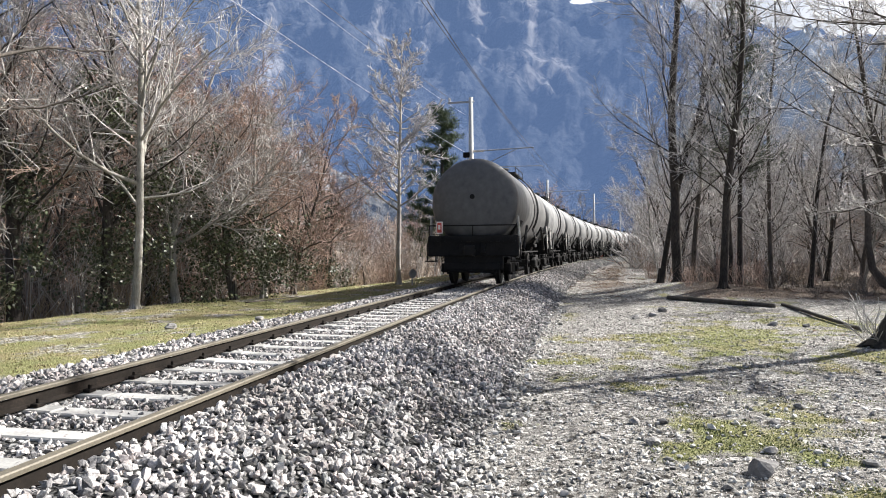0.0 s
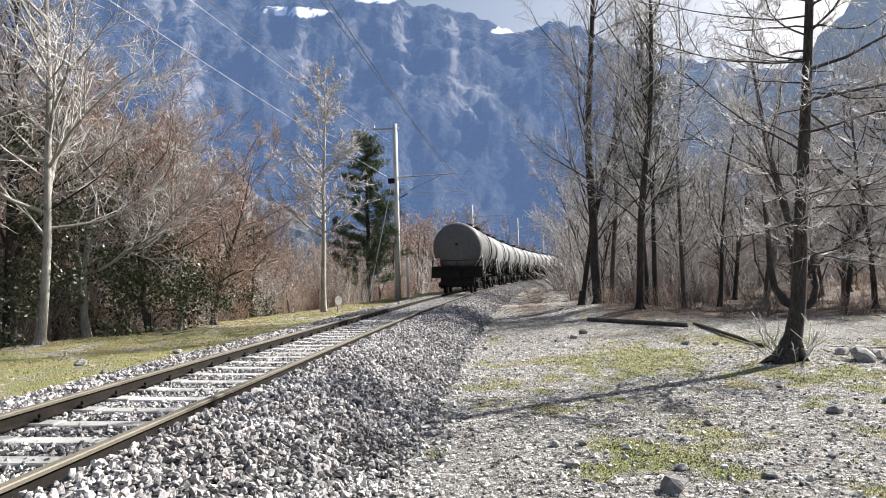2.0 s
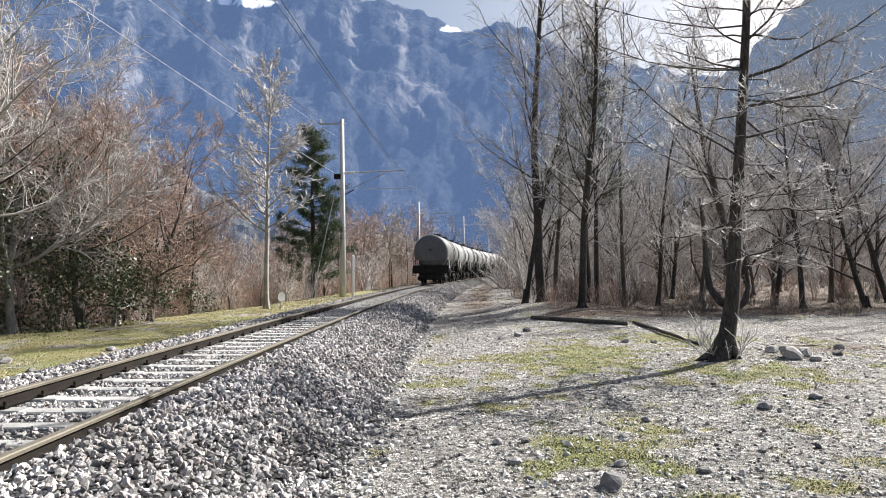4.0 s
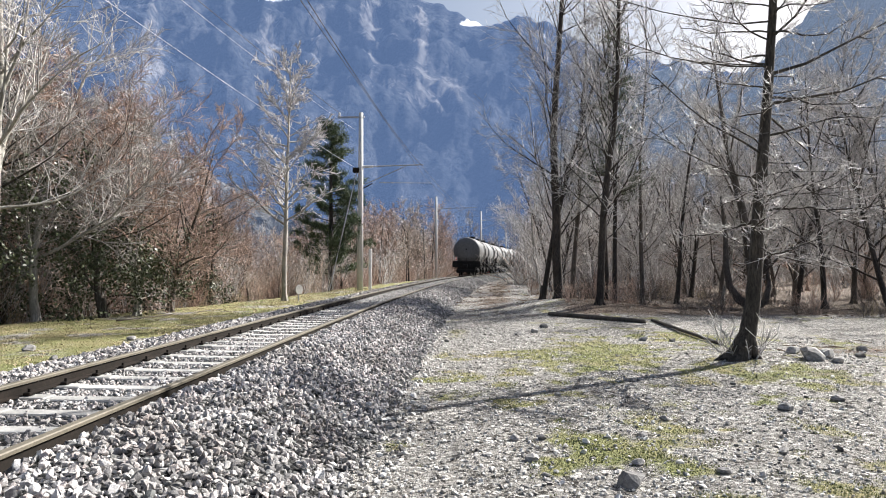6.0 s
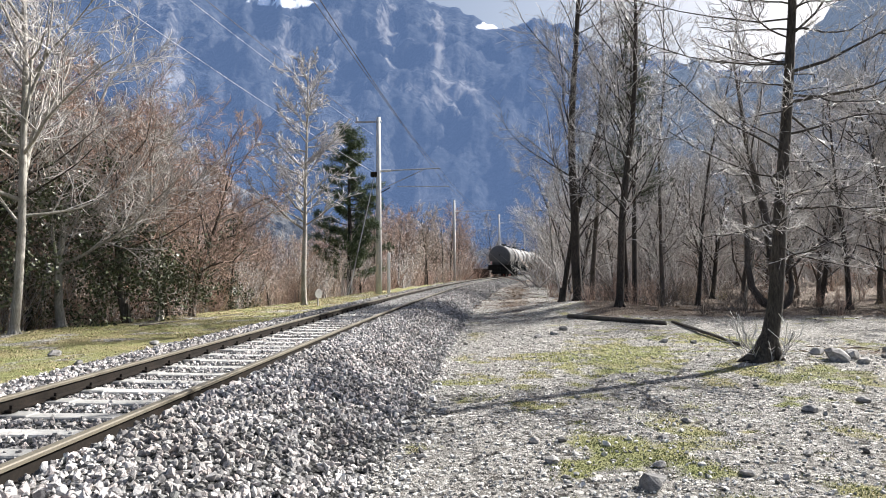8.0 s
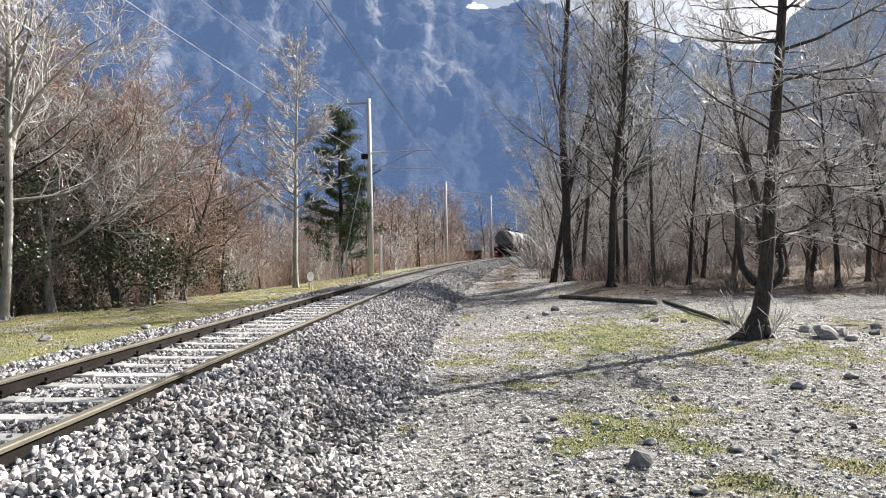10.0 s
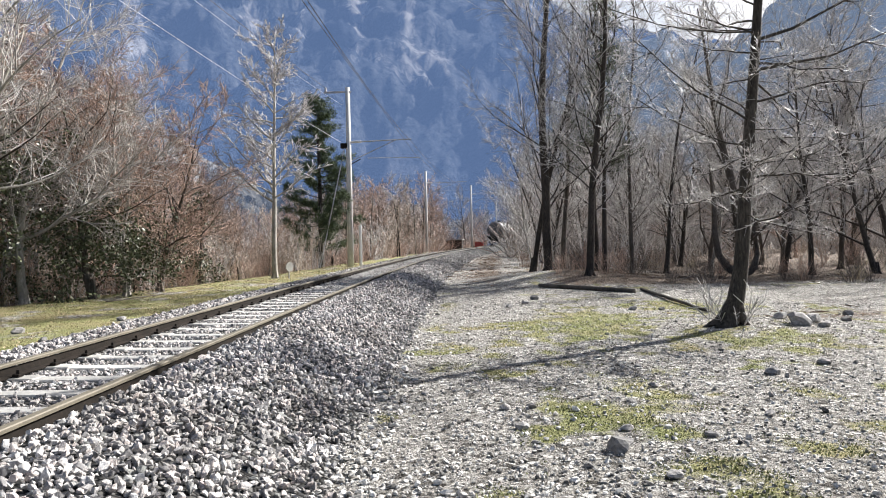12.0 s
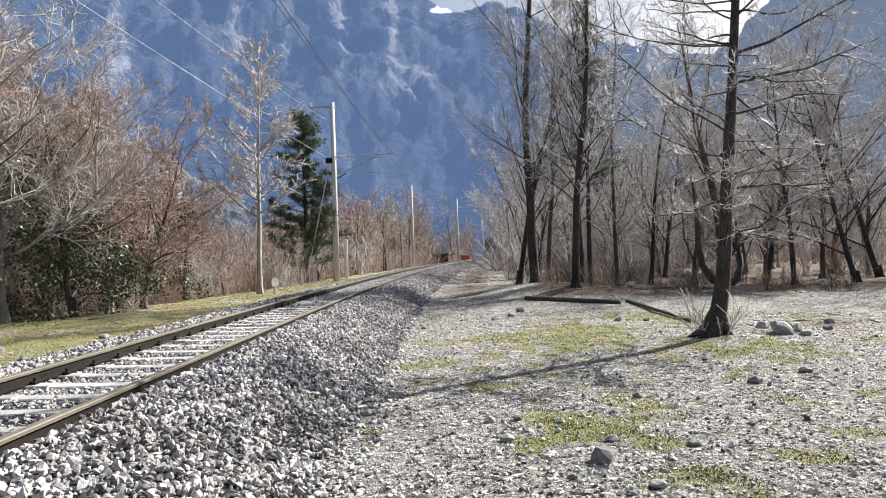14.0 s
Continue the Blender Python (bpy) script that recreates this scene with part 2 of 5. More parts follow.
def ground_paint(nt, b):
    v = coords(nt)
    fine, mid, big = noise_tex(nt, v, 45, 6, 0.7), noise_tex(nt, v, 5, 5), noise_tex(nt, v, 0.6, 5)
    tone, gap = cells(nt, v, 34)
    gravel = ramp(nt, tone, [(0.0, (0.09, 0.088, 0.084)), (0.4, (0.27, 0.265, 0.255)), (0.8, (0.42, 0.415, 0.4)), (1.0, (0.66, 0.65, 0.63))])
    # Gaps between gravel cells darkened in the colour to stand for shade.
    gravel = mix(nt, 1.0, gravel, ramp(nt, gap, [(0.02, (0.3, 0.29, 0.28)), (0.14, (1, 1, 1))]), "MULTIPLY")
    gravel = mix(nt, 0.45, gravel, ramp(nt, fine, [(0.32, (0.1, 0.097, 0.092)), (0.5, (0.35, 0.345, 0.335)), (0.66, (0.6, 0.59, 0.57))]))
    gravel = mix(nt, 1.0, gravel, ramp(nt, mid, [(0.3, (0.72, 0.7, 0.68)), (0.7, (1.15, 1.14, 1.13))]), "MULTIPLY")
    lump, seam = cells(nt, v, 13)
    gravel = mix(nt, ramp(nt, lump, [(0.78, (0, 0, 0)), (0.82, (1, 1, 1))]), gravel, mix(nt, 1.0, (0.54, 0.53, 0.51), ramp(nt, seam, [(0.03, (0.12, 0.11, 0.1)), (0.12, (1, 1, 1))]), "MULTIPLY"))
    gravel = mix(nt, ramp(nt, lump, [(0.07, (1, 1, 1)), (0.1, (0, 0, 0))]), gravel, (0.075, 0.07, 0.064))
    soil = ramp(nt, noise_tex(nt, v, 11, 6, 0.7), [(0.36, (0.28, 0.25, 0.22)), (0.5, (1, 0.99, 0.97))])
    gravel = mix(nt, 0.85, gravel, soil, "MULTIPLY")
    # Contrast raised by noise, standing in for gloom between pebbles.
    gravel = mix(nt, 1.0, gravel, ramp(nt, noise_tex(nt, v, 24, 4, 0.7), [(0.36, (0.22, 0.205, 0.19)), (0.47, (1.2, 1.19, 1.165)), (0.7, (1.62, 1.6, 1.57))]), "MULTIPLY")
    grass = ramp(nt, fine, [(0.32, (0.05, 0.052, 0.022)), (0.46, (0.17, 0.175, 0.07)), (0.6, (0.31, 0.3, 0.155)), (0.72, (0.55, 0.53, 0.45))])
    grass = mix(nt, 1.0, grass, ramp(nt, big, [(0.35, (1.25, 1.08, 1.2)), (0.65, (0.95, 1.02, 0.85))]), "MULTIPLY")
    litter = ramp(nt, fine, [(0.34, (0.025, 0.019, 0.015)), (0.5, (0.13, 0.098, 0.075)), (0.66, (0.38, 0.32, 0.265))])

    def masked(attr, lo, hi):
        a = nt.nodes.new("ShaderNodeAttribute")
        a.attribute_name = attr
        s = nt.nodes.new("ShaderNodeMath")
        s.operation = "MULTIPLY_ADD"
        s.inputs[1].default_value, s.inputs[2].default_value = 1.6, -0.8
        nt.links.new(mix(nt, 0.5, fine, mid), s.inputs[0])
        t = nt.nodes.new("ShaderNodeMath")
        t.operation = "ADD"
        nt.links.new(s.outputs[0], t.inputs[0])
        nt.links.new(a.outputs["Fac"], t.inputs[1])
        return ramp(nt, t.outputs[0], [(lo, (0, 0, 0)), (hi, (1, 1, 1))])
    col = mix(nt, masked("grass", 0.30, 0.52), gravel, grass)
    col = mix(nt, masked("litter", 0.4, 0.62), col, litter)
    nt.links.new(col, b.inputs["Base Color"])
    b.inputs["Roughness"].default_value = 0.95
    b.inputs["Specular IOR Level"].default_value = 0.15
    bump(nt, b, mix(nt, 0.4, fine, mid), 1.0, 0.08)


M_GROUND = material("gravel, grass and leaf litter", ground_paint)


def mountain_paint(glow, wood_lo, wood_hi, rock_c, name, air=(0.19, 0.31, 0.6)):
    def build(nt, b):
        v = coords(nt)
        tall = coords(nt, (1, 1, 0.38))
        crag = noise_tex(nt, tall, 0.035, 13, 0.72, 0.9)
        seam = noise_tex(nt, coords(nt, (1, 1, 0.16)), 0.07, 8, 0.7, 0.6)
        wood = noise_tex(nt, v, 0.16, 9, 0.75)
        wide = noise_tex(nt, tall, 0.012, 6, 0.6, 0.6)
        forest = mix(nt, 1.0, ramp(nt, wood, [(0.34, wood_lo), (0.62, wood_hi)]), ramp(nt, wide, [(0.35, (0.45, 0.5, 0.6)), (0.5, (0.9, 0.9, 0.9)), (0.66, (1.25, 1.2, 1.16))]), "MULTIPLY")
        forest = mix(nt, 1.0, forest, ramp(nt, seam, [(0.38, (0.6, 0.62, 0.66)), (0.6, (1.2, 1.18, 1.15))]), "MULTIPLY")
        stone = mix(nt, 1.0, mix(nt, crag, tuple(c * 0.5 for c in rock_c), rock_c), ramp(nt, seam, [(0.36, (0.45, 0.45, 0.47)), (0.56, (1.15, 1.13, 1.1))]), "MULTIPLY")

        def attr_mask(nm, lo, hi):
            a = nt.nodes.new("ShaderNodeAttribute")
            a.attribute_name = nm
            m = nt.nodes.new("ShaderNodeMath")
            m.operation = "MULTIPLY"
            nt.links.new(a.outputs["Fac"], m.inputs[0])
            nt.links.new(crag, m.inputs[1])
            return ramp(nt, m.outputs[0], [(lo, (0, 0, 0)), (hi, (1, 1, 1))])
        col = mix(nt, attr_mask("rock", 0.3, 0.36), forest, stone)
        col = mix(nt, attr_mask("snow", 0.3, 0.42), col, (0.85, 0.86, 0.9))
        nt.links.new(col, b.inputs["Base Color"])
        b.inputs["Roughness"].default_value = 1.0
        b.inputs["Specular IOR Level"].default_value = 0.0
        b.inputs["Emission Color"].default_value = (*air, 1)   # far backdrop: bluish distance haze put into the slopes' emission
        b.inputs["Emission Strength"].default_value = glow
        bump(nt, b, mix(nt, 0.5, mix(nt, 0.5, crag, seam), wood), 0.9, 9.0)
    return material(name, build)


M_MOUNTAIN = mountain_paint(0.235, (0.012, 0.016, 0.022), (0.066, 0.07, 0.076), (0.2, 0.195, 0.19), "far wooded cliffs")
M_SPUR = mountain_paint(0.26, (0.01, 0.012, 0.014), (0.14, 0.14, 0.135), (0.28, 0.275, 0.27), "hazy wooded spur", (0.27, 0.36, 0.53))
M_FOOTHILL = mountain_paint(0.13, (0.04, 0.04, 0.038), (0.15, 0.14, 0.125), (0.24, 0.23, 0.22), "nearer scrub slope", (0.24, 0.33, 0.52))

# ---- the railway's line: one wide right-hand curve ----
P0, H0, BEND = np.array([-2.8, 4.02]), 11.4, 0.0905    # metres, degrees, degrees per metre
RAIL_TOP = 0.55
CURVE_R = 1 / radians(BEND)
CURVE_C = P0 + CURVE_R * np.array([math.cos(radians(H0)), -math.sin(radians(H0))])


def along(s, u=0.0):
    """x, y and heading (degrees) at s metres along the line, u metres to its right."""
    h = radians(H0 + BEND * s)
    n = np.array([math.cos(h), -math.sin(h)])
    p = CURVE_C - n * (CURVE_R - u)
    return p[0], p[1], math.degrees(h)


def line_coords(x, y):
    dx, dy = np.asarray(x, float) - CURVE_C[0], np.asarray(y, float) - CURVE_C[1]
    r = np.hypot(dx, dy)
    return (np.degrees(np.arctan2(dy, -dx)) - H0) / BEND, CURVE_R - r


def soft_noise(x, y, scale, seed=0):
    """Smooth noise, 0 to 1, over arrays."""
    x, y = np.asarray(x, float) / scale + seed * 17.3, np.asarray(y, float) / scale - seed * 9.1
    xi, yi = np.floor(x), np.floor(y)
    fx, fy = x - xi, y - yi
    fx, fy = fx * fx * (3 - 2 * fx), fy * fy * (3 - 2 * fy)

    def rnd(i, j):
        q = np.sin(i * 127.1 + j * 311.7 + seed * 74.7) * 43758.5453
        return q - np.floor(q)
    a, b, c, d = rnd(xi, yi), rnd(xi + 1, yi), rnd(xi, yi + 1), rnd(xi + 1, yi + 1)
    return (a * (1 - fx) + b * fx) * (1 - fy) + (c * (1 - fx) + d * fx) * fy


def fbm(x, y, scale, seed=0, octaves=4):
    t, amp, tot = 0, 1.0, 0
    for k in range(octaves):
        t, tot = t + amp * soft_noise(x, y, scale / 2 ** k, seed + k), tot + amp
        amp *= 0.55
    return t / tot


def verge_edge(s):
    return np.interp(s, [-20, 5, 13, 25, 60], [-9.5, -8.7, -8.0, -5.4, -4.8])


def ground_z(x, y):
    s, u = line_coords(x, y)
    z = 0.09 * (fbm(x, y, 2.5, 3) - 0.5)
    left = np.clip((-u - 1.5) / 1.2, 0, 1)
    z = z + left * 0.17
    drop = np.clip(verge_edge(s) - u + 0.6 * (fbm(x, y, 3.0, 8) - 0.5), 0, 9)
    z = z - np.where(u < 0, np.minimum(drop * 0.32, 2.2), 0)
    x, y = np.asarray(x, float), np.asarray(y, float)
    z = z + 0.42 * np.exp(-((x - 9.2) ** 2 / 7 + (y - 24.5) ** 2 / 16))
    z = z + 0.12 * np.exp(-((x - 7.7) ** 2 + (y - 10.6) ** 2) / 1.2)
    rough = np.clip((u - 8) / 4, 0, 1) * np.clip((y - 17) / 6, 0, 1)
    z = z + rough * 0.45 * (fbm(x, y, 4.0, 5) - 0.4)
    return z - 0.06 * (np.abs(u) < 2.4)


def gz(x, y):
    return float(ground_z(np.array([x]), np.array([y]))[0])


# ---- mesh helpers ----
def mesh_ob(name, verts, faces, mat, parent=None, smooth=False):
    me = bpy.data.meshes.new(name)
    me.from_pydata(verts.tolist() if isinstance(verts, np.ndarray) else verts, [], faces.tolist() if isinstance(faces, np.ndarray) else faces)
    for m in (mat if isinstance(mat, (list, tuple)) else [mat]):
        me.materials.append(m)
    if smooth:
        me.polygons.foreach_set("use_smooth", [True] * len(me.polygons))
    me.update()
    ob = new(name, me)
    ob.parent = parent
    return ob


def part(name, bm, mat, parent, label="", smooth=False):
    me = bpy.data.meshes.new(name)
    bm.to_mesh(me)
    bm.free()
    for m in (mat if isinstance(mat, (list, tuple)) else [mat]):
        me.materials.append(m)
    if smooth:
        me.polygons.foreach_set("use_smooth", [True] * len(me.polygons))
    ob = new(name, me)
    ob.parent = parent
    return tagged(ob, label)


def add_box(bm, cx, cy, cz, sx, sy, sz, bevel=0.0, m=None):
    r = bmesh.ops.create_cube(bm, size=1.0)
    vs = r["verts"]
    for v in vs:
        v.co = Vector((cx + v.co.x * sx, cy + v.co.y * sy, cz + v.co.z * sz))
    if m is not None:
        bmesh.ops.transform(bm, matrix=m, verts=vs)
    if bevel:
        bmesh.ops.bevel(bm, geom=list({e for v in vs for e in v.link_edges}), offset=bevel, segments=1, affect="EDGES")
    return bm


def add_rod(bm, a, b, r, sides=6, r2=None):
    a, b = Vector(a), Vector(b)
    d = b - a
    m = Matrix.Translation((a + b) / 2) @ d.to_track_quat("Z", "Y").to_matrix().to_4x4()
    bmesh.ops.create_cone(bm, cap_ends=True, segments=sides, radius1=r, radius2=r if r2 is None else r2, depth=d.length, matrix=m)
    return bm


class Tubes:
    """Collects tapered tubes into one mesh."""
    def __init__(self):
        self.v, self.f, self.n = [], [], 0

    def add(self, pts, radii, sides):
        pts = np.asarray(pts, float)
        k = len(pts)
        d = np.gradient(pts, axis=0)
        d /= np.linalg.norm(d, axis=1)[:, None] + 1e-9
        ref = np.array([0.0, 0, 1]) if abs(d[0][2]) < 0.8 else np.array([1.0, 0, 0])
        a = np.cross(d, ref)
        a /= np.linalg.norm(a, axis=1)[:, None] + 1e-9
        b = np.cross(d, a)
        ang = np.arange(sides) * 2 * np.pi / sides
        ring = pts[:, None, :] + np.asarray(radii)[:, None, None] * (np.cos(ang)[None, :, None] * a[:, None, :] + np.sin(ang)[None, :, None] * b[:, None, :])
        self.v.append(ring.reshape(-1, 3))
        for i in range(k - 1):
            o = self.n + i * sides
            for j in range(sides):
                q = (j + 1) % sides
                self.f.append((o + j, o + q, o + sides + q, o + sides + j))
        self.n += k * sides

    def ob(self, name, mat, parent, smooth=True):
        return mesh_ob(name, np.concatenate(self.v), self.f, mat, parent, smooth)

# ---- ground, one sheet to the horizon ----
def spread(lo, hi, step, far, grow=1.22):
    mid = list(np.arange(lo, hi, step))
    out, d, p = [], step, hi
    while p < far:
        out.append(p)
        d *= grow
        p += d
    back, d, p = [], step, lo - step
    while p > -far:
        back.append(p)
        d *= grow
        p -= d
    return np.array(back[::-1] + mid + out)


def build_ground():
    xs, ys = spread(-11, 14, 0.2, 3000), spread(1, 30, 0.2, 3000)
    X, Y = np.meshgrid(xs, ys)
    x, y = X.ravel(), Y.ravel()
    z = ground_z(x, y)
    nx, ny = len(xs), len(ys)
    idx = np.arange(nx * ny).reshape(ny, nx)
    faces = np.stack([idx[:-1, :-1], idx[:-1, 1:], idx[1:, 1:], idx[1:, :-1]], -1).reshape(-1, 4)
    ob = mesh_ob("ground", np.stack([x, y, z], 1), faces, M_GROUND, smooth=True)
    g, li = ground_cover(x, y)
    for nm, val in (("grass", g), ("litter", li)):
        ob.data.attributes.new(nm, "FLOAT", "POINT").data.foreach_set("value", val.astype(np.float32))
    return tagged(ob, "stony ground with gravel, moss-green grass patches and leaf litter", "ground", kind="structure")


# Patches of turf: x, y and half widths.
TURF = [(2.46, 6.04, 0.7, 0.61), (1.81, 5.42, 0.3, 0.40), (2.98, 5.21, 0.3, 0.32), (0.83, 5.81, 0.33, 0.31), (2.88, 4.46, 0.25, 0.30), (4.63, 5.09, 0.35, 0.30), (5.14, 6.37, 0.25, 0.36), (6.80, 9.27, 1.3, 1.2), (1.35, 9.72, 0.5, 0.67),
        (4.13, 7.77, 0.5, 0.5), (3.53, 6.41, 0.45, 0.34), (4.8, 12.6, 2.4, 3.4), (8.2, 14.9, 1.2, 2.2), (3.83, 15.7, 1.2, 3.0), (0.55, 6.17, 0.2, 0.57), (3.84, 4.41, 0.3, 0.25), (2.22, 7.94, 0.5, 0.4), (2.69, 4.55, 0.25, 0.25)]


def ground_cover(x, y):
    """How much grass and leaf litter grows or lies at x, y."""
    s, u = line_coords(x, y)
    right = u > 2.3
    tree_side = np.exp(-(((x - 7.2) / 2.2) ** 2 + ((y - 8.9) / 1.1) ** 2))
    spot = np.zeros_like(np.asarray(x, float))
    for cx, cy, rx, ry in TURF:
        spot = np.maximum(spot, np.exp(-(((x - cx) / (0.8 * rx)) ** 2 + ((y - cy) / (0.8 * ry)) ** 2)))
    patch = fbm(x, y, 1.6, 21)
    g = np.where(right, 0.78 * spot + 2.1 * (fbm(x, y, 0.42, 71) - 0.5) + 0.8 * (patch - 0.48), 0)
    g = np.minimum(np.where(right & (u < 3.0), g * 0.6, g), 0.6)
    lane = np.exp(-((u - 4.2) / 0.9) ** 2) * (y > 13)
    g = g - 0.7 * lane
    verge = (u < -2.7) & (u > verge_edge(s) - 0.8)
    g = np.where(verge, 0.62 + 1.7 * (fbm(x, y, 0.7, 31) - 0.5), g)
    li = np.where(u < verge_edge(s) - 0.5 + 1.2 * (fbm(x, y, 2, 12) - 0.5), 0.95, 0.0)
    wood = np.clip((y - 0.05 * x - 18.5) / 2.0, 0, 1) * np.clip((u - 5.6) / 1.5, 0, 1)
    li = np.maximum(li, wood * (0.35 + 0.9 * fbm(x, y, 3, 14)))
    li = np.maximum(li, (0.25 + 0.75 * fbm(x, y, 1.3, 91)) * np.clip((s - 16) / 8, 0, 1) * (u > 2.4) * (0.35 + 0.65 * lane))
    li = np.maximum(li, 0.8 * tree_side * fbm(x, y, 0.7, 44))
    li = np.maximum(li, 0.75 * np.exp(-(((x - 10.6) / 2.6) ** 2 + ((y - 12.2) / 1.1) ** 2)) * fbm(x, y, 0.8, 46) * 1.6)
    road = np.exp(-(((y - 15.6 - 0.1 * (x - 14)) / 2.6) ** 4)) * np.clip((x - 11.0) / 2, 0, 1)
    far = np.clip((np.hypot(x, y) - 60) / 40, 0, 1)
    li = np.maximum(li * (1 - road), far)
    return np.clip(g * (1 - road), 0, 1), np.clip(li, 0, 1)


build_ground()


# ---- mountains: far backdrop, closing the valley all round ----
def ridge_mesh(name, mat, az0, az1, r0, r1, profile, seed, spots, na=420, nr=46, rugged=1.0):
    az = np.linspace(az0, az1, na)
    f = np.linspace(0, 1, nr)
    A, F = np.meshgrid(az, f)
    el = np.interp(A, [p[0] for p in profile], [p[1] for p in profile])
    R = r0 + (r1 - r0) * F
    crest = r1 * np.tan(np.radians(el)) + rugged * 40 * (fbm(A, A * 0, 5.0, seed, 5) - 0.5) + rugged * 16 * (fbm(A, A * 0, 0.7, seed + 40, 3) - 0.5)
    shape = F ** 0.85
    bumpy = rugged * (70 * (fbm(A * 0.9 + 7 * F, F * 40 - 0.4 * A, 4.0, seed + 3, 6) - 0.5) + 40 * (fbm(A, F * 40, 1.6, seed + 5, 5) - 0.5)) * np.sin(np.pi * np.clip(F, 0, 1)) ** 0.6
    Z = crest * shape - 6 + bumpy * 0.8
    R = R + rugged * 80 * (fbm(A + 9 * F, F * 45 - 0.5 * A, 5.0, seed + 9, 6) - 0.5) * np.sin(np.pi * F)
    x, y = R * np.sin(np.radians(A)), R * np.cos(np.radians(A))
    back = np.stack([(r1 * 1.5 * np.sin(np.radians(az))), (r1 * 1.5 * np.cos(np.radians(az))), az * 0 - 6], 1)
    v = np.concatenate([np.stack([x, y, Z], -1).reshape(-1, 3), back])
    idx = np.arange((nr + 1) * na).reshape(nr + 1, na)
    faces = np.stack([idx[:-1, :-1], idx[:-1, 1:], idx[1:, 1:], idx[1:, :-1]], -1).reshape(-1, 4)
    ob = mesh_ob(name, v, faces, mat, smooth=True)
    elv = np.degrees(np.arctan2(v[:, 2], np.hypot(v[:, 0], v[:, 1])))
    azv = np.degrees(np.arctan2(v[:, 0], v[:, 1]))
    rock = np.full(len(v), 0.41) + 0.34 * (fbm(azv, elv, 4, seed + 2) - 0.5)
    snow = np.zeros(len(v))
    for kind, a, e, wa, we in spots:
        g = np.exp(-(((azv - a) / wa) ** 2 + ((elv - e) / we) ** 2))
        if kind == "rock":
            rock += 0.45 * g
        else:
            snow += 1.2 * g
    for nm, val in (("rock", rock), ("snow", snow)):
        ob.data.attributes.new(nm, "FLOAT", "POINT").data.foreach_set("value", val.astype(np.float32))
    return ob


MAIN = [(-70, 20), (-40, 23), (-20, 23.5), (-5, 23), (3, 23.2), (7, 22.3), (9.5, 21.2), (11.7, 20.0), (13.2, 20.0), (15.5, 20.8), (18, 20.0), (22, 18), (30, 16), (50, 14)]
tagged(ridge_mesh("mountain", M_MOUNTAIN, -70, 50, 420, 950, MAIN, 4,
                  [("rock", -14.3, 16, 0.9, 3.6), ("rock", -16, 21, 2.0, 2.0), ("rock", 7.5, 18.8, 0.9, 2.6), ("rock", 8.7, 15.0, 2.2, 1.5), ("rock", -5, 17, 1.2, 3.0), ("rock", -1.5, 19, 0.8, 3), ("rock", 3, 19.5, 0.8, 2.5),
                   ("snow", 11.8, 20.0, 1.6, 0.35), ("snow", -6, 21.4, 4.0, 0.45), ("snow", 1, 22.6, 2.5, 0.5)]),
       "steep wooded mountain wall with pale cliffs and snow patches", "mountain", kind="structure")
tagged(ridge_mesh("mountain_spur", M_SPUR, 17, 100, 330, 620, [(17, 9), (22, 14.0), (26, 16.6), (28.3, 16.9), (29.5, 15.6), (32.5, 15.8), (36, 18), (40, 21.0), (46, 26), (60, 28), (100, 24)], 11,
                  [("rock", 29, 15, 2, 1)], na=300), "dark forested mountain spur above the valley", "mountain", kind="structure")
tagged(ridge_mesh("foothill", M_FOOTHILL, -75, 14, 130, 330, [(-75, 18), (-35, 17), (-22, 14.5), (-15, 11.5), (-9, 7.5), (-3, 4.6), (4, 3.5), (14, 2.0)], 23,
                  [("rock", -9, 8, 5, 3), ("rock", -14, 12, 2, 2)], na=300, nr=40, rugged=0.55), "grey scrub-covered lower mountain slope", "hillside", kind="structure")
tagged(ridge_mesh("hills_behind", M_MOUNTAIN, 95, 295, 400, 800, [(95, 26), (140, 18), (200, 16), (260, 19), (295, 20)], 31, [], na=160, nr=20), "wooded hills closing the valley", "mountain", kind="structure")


# ---- track bed, sleepers, rails ----
BED = [(-3.2, 0.10), (-2.6, 0.17), (-2.1, 0.3), (-1.6, 0.43), (-1.2, 0.46), (-0.86, 0.455), (-0.66, 0.375), (0.66, 0.375), (0.86, 0.45), (1.2, 0.46), (1.7, 0.42), (2.05, 0.26), (2.4, 0.09), (2.8, -0.04)]


def bed_z(u):
    return np.interp(u, [p[0] for p in BED], [p[1] for p in BED])


def sweep(name, profile, s0, s1, step, mat, closed=False, z0=0.0, parent=None, smooth=False, wobble=0.0):
    n = int((s1 - s0) / step) + 1
    ss = np.linspace(s0, s1, n)
    rng = np.random.default_rng(5)
    v = []
    for s in ss:
        for u, z in profile:
            x, y, h = along(s, u)
            v.append((x, y, z0 + z + wobble * rng.uniform(-1, 1)))
    k = len(profile)
    faces = []
    for i in range(n - 1):
        for j in range(k if closed else k - 1):
            q = (j + 1) % k
            faces.append((i * k + j, i * k + q, (i + 1) * k + q, (i + 1) * k + j))
    if closed:
        faces += [tuple(range(k))[::-1], tuple((n - 1) * k + j for j in range(k))]
    return mesh_ob(name, v, faces, mat, parent, smooth)


tagged(sweep("ballast_bed", BED, -14, 320, 0.5, M_BED, wobble=0.012), "bed of grey crushed stone under the track", "track bed", kind="structure")

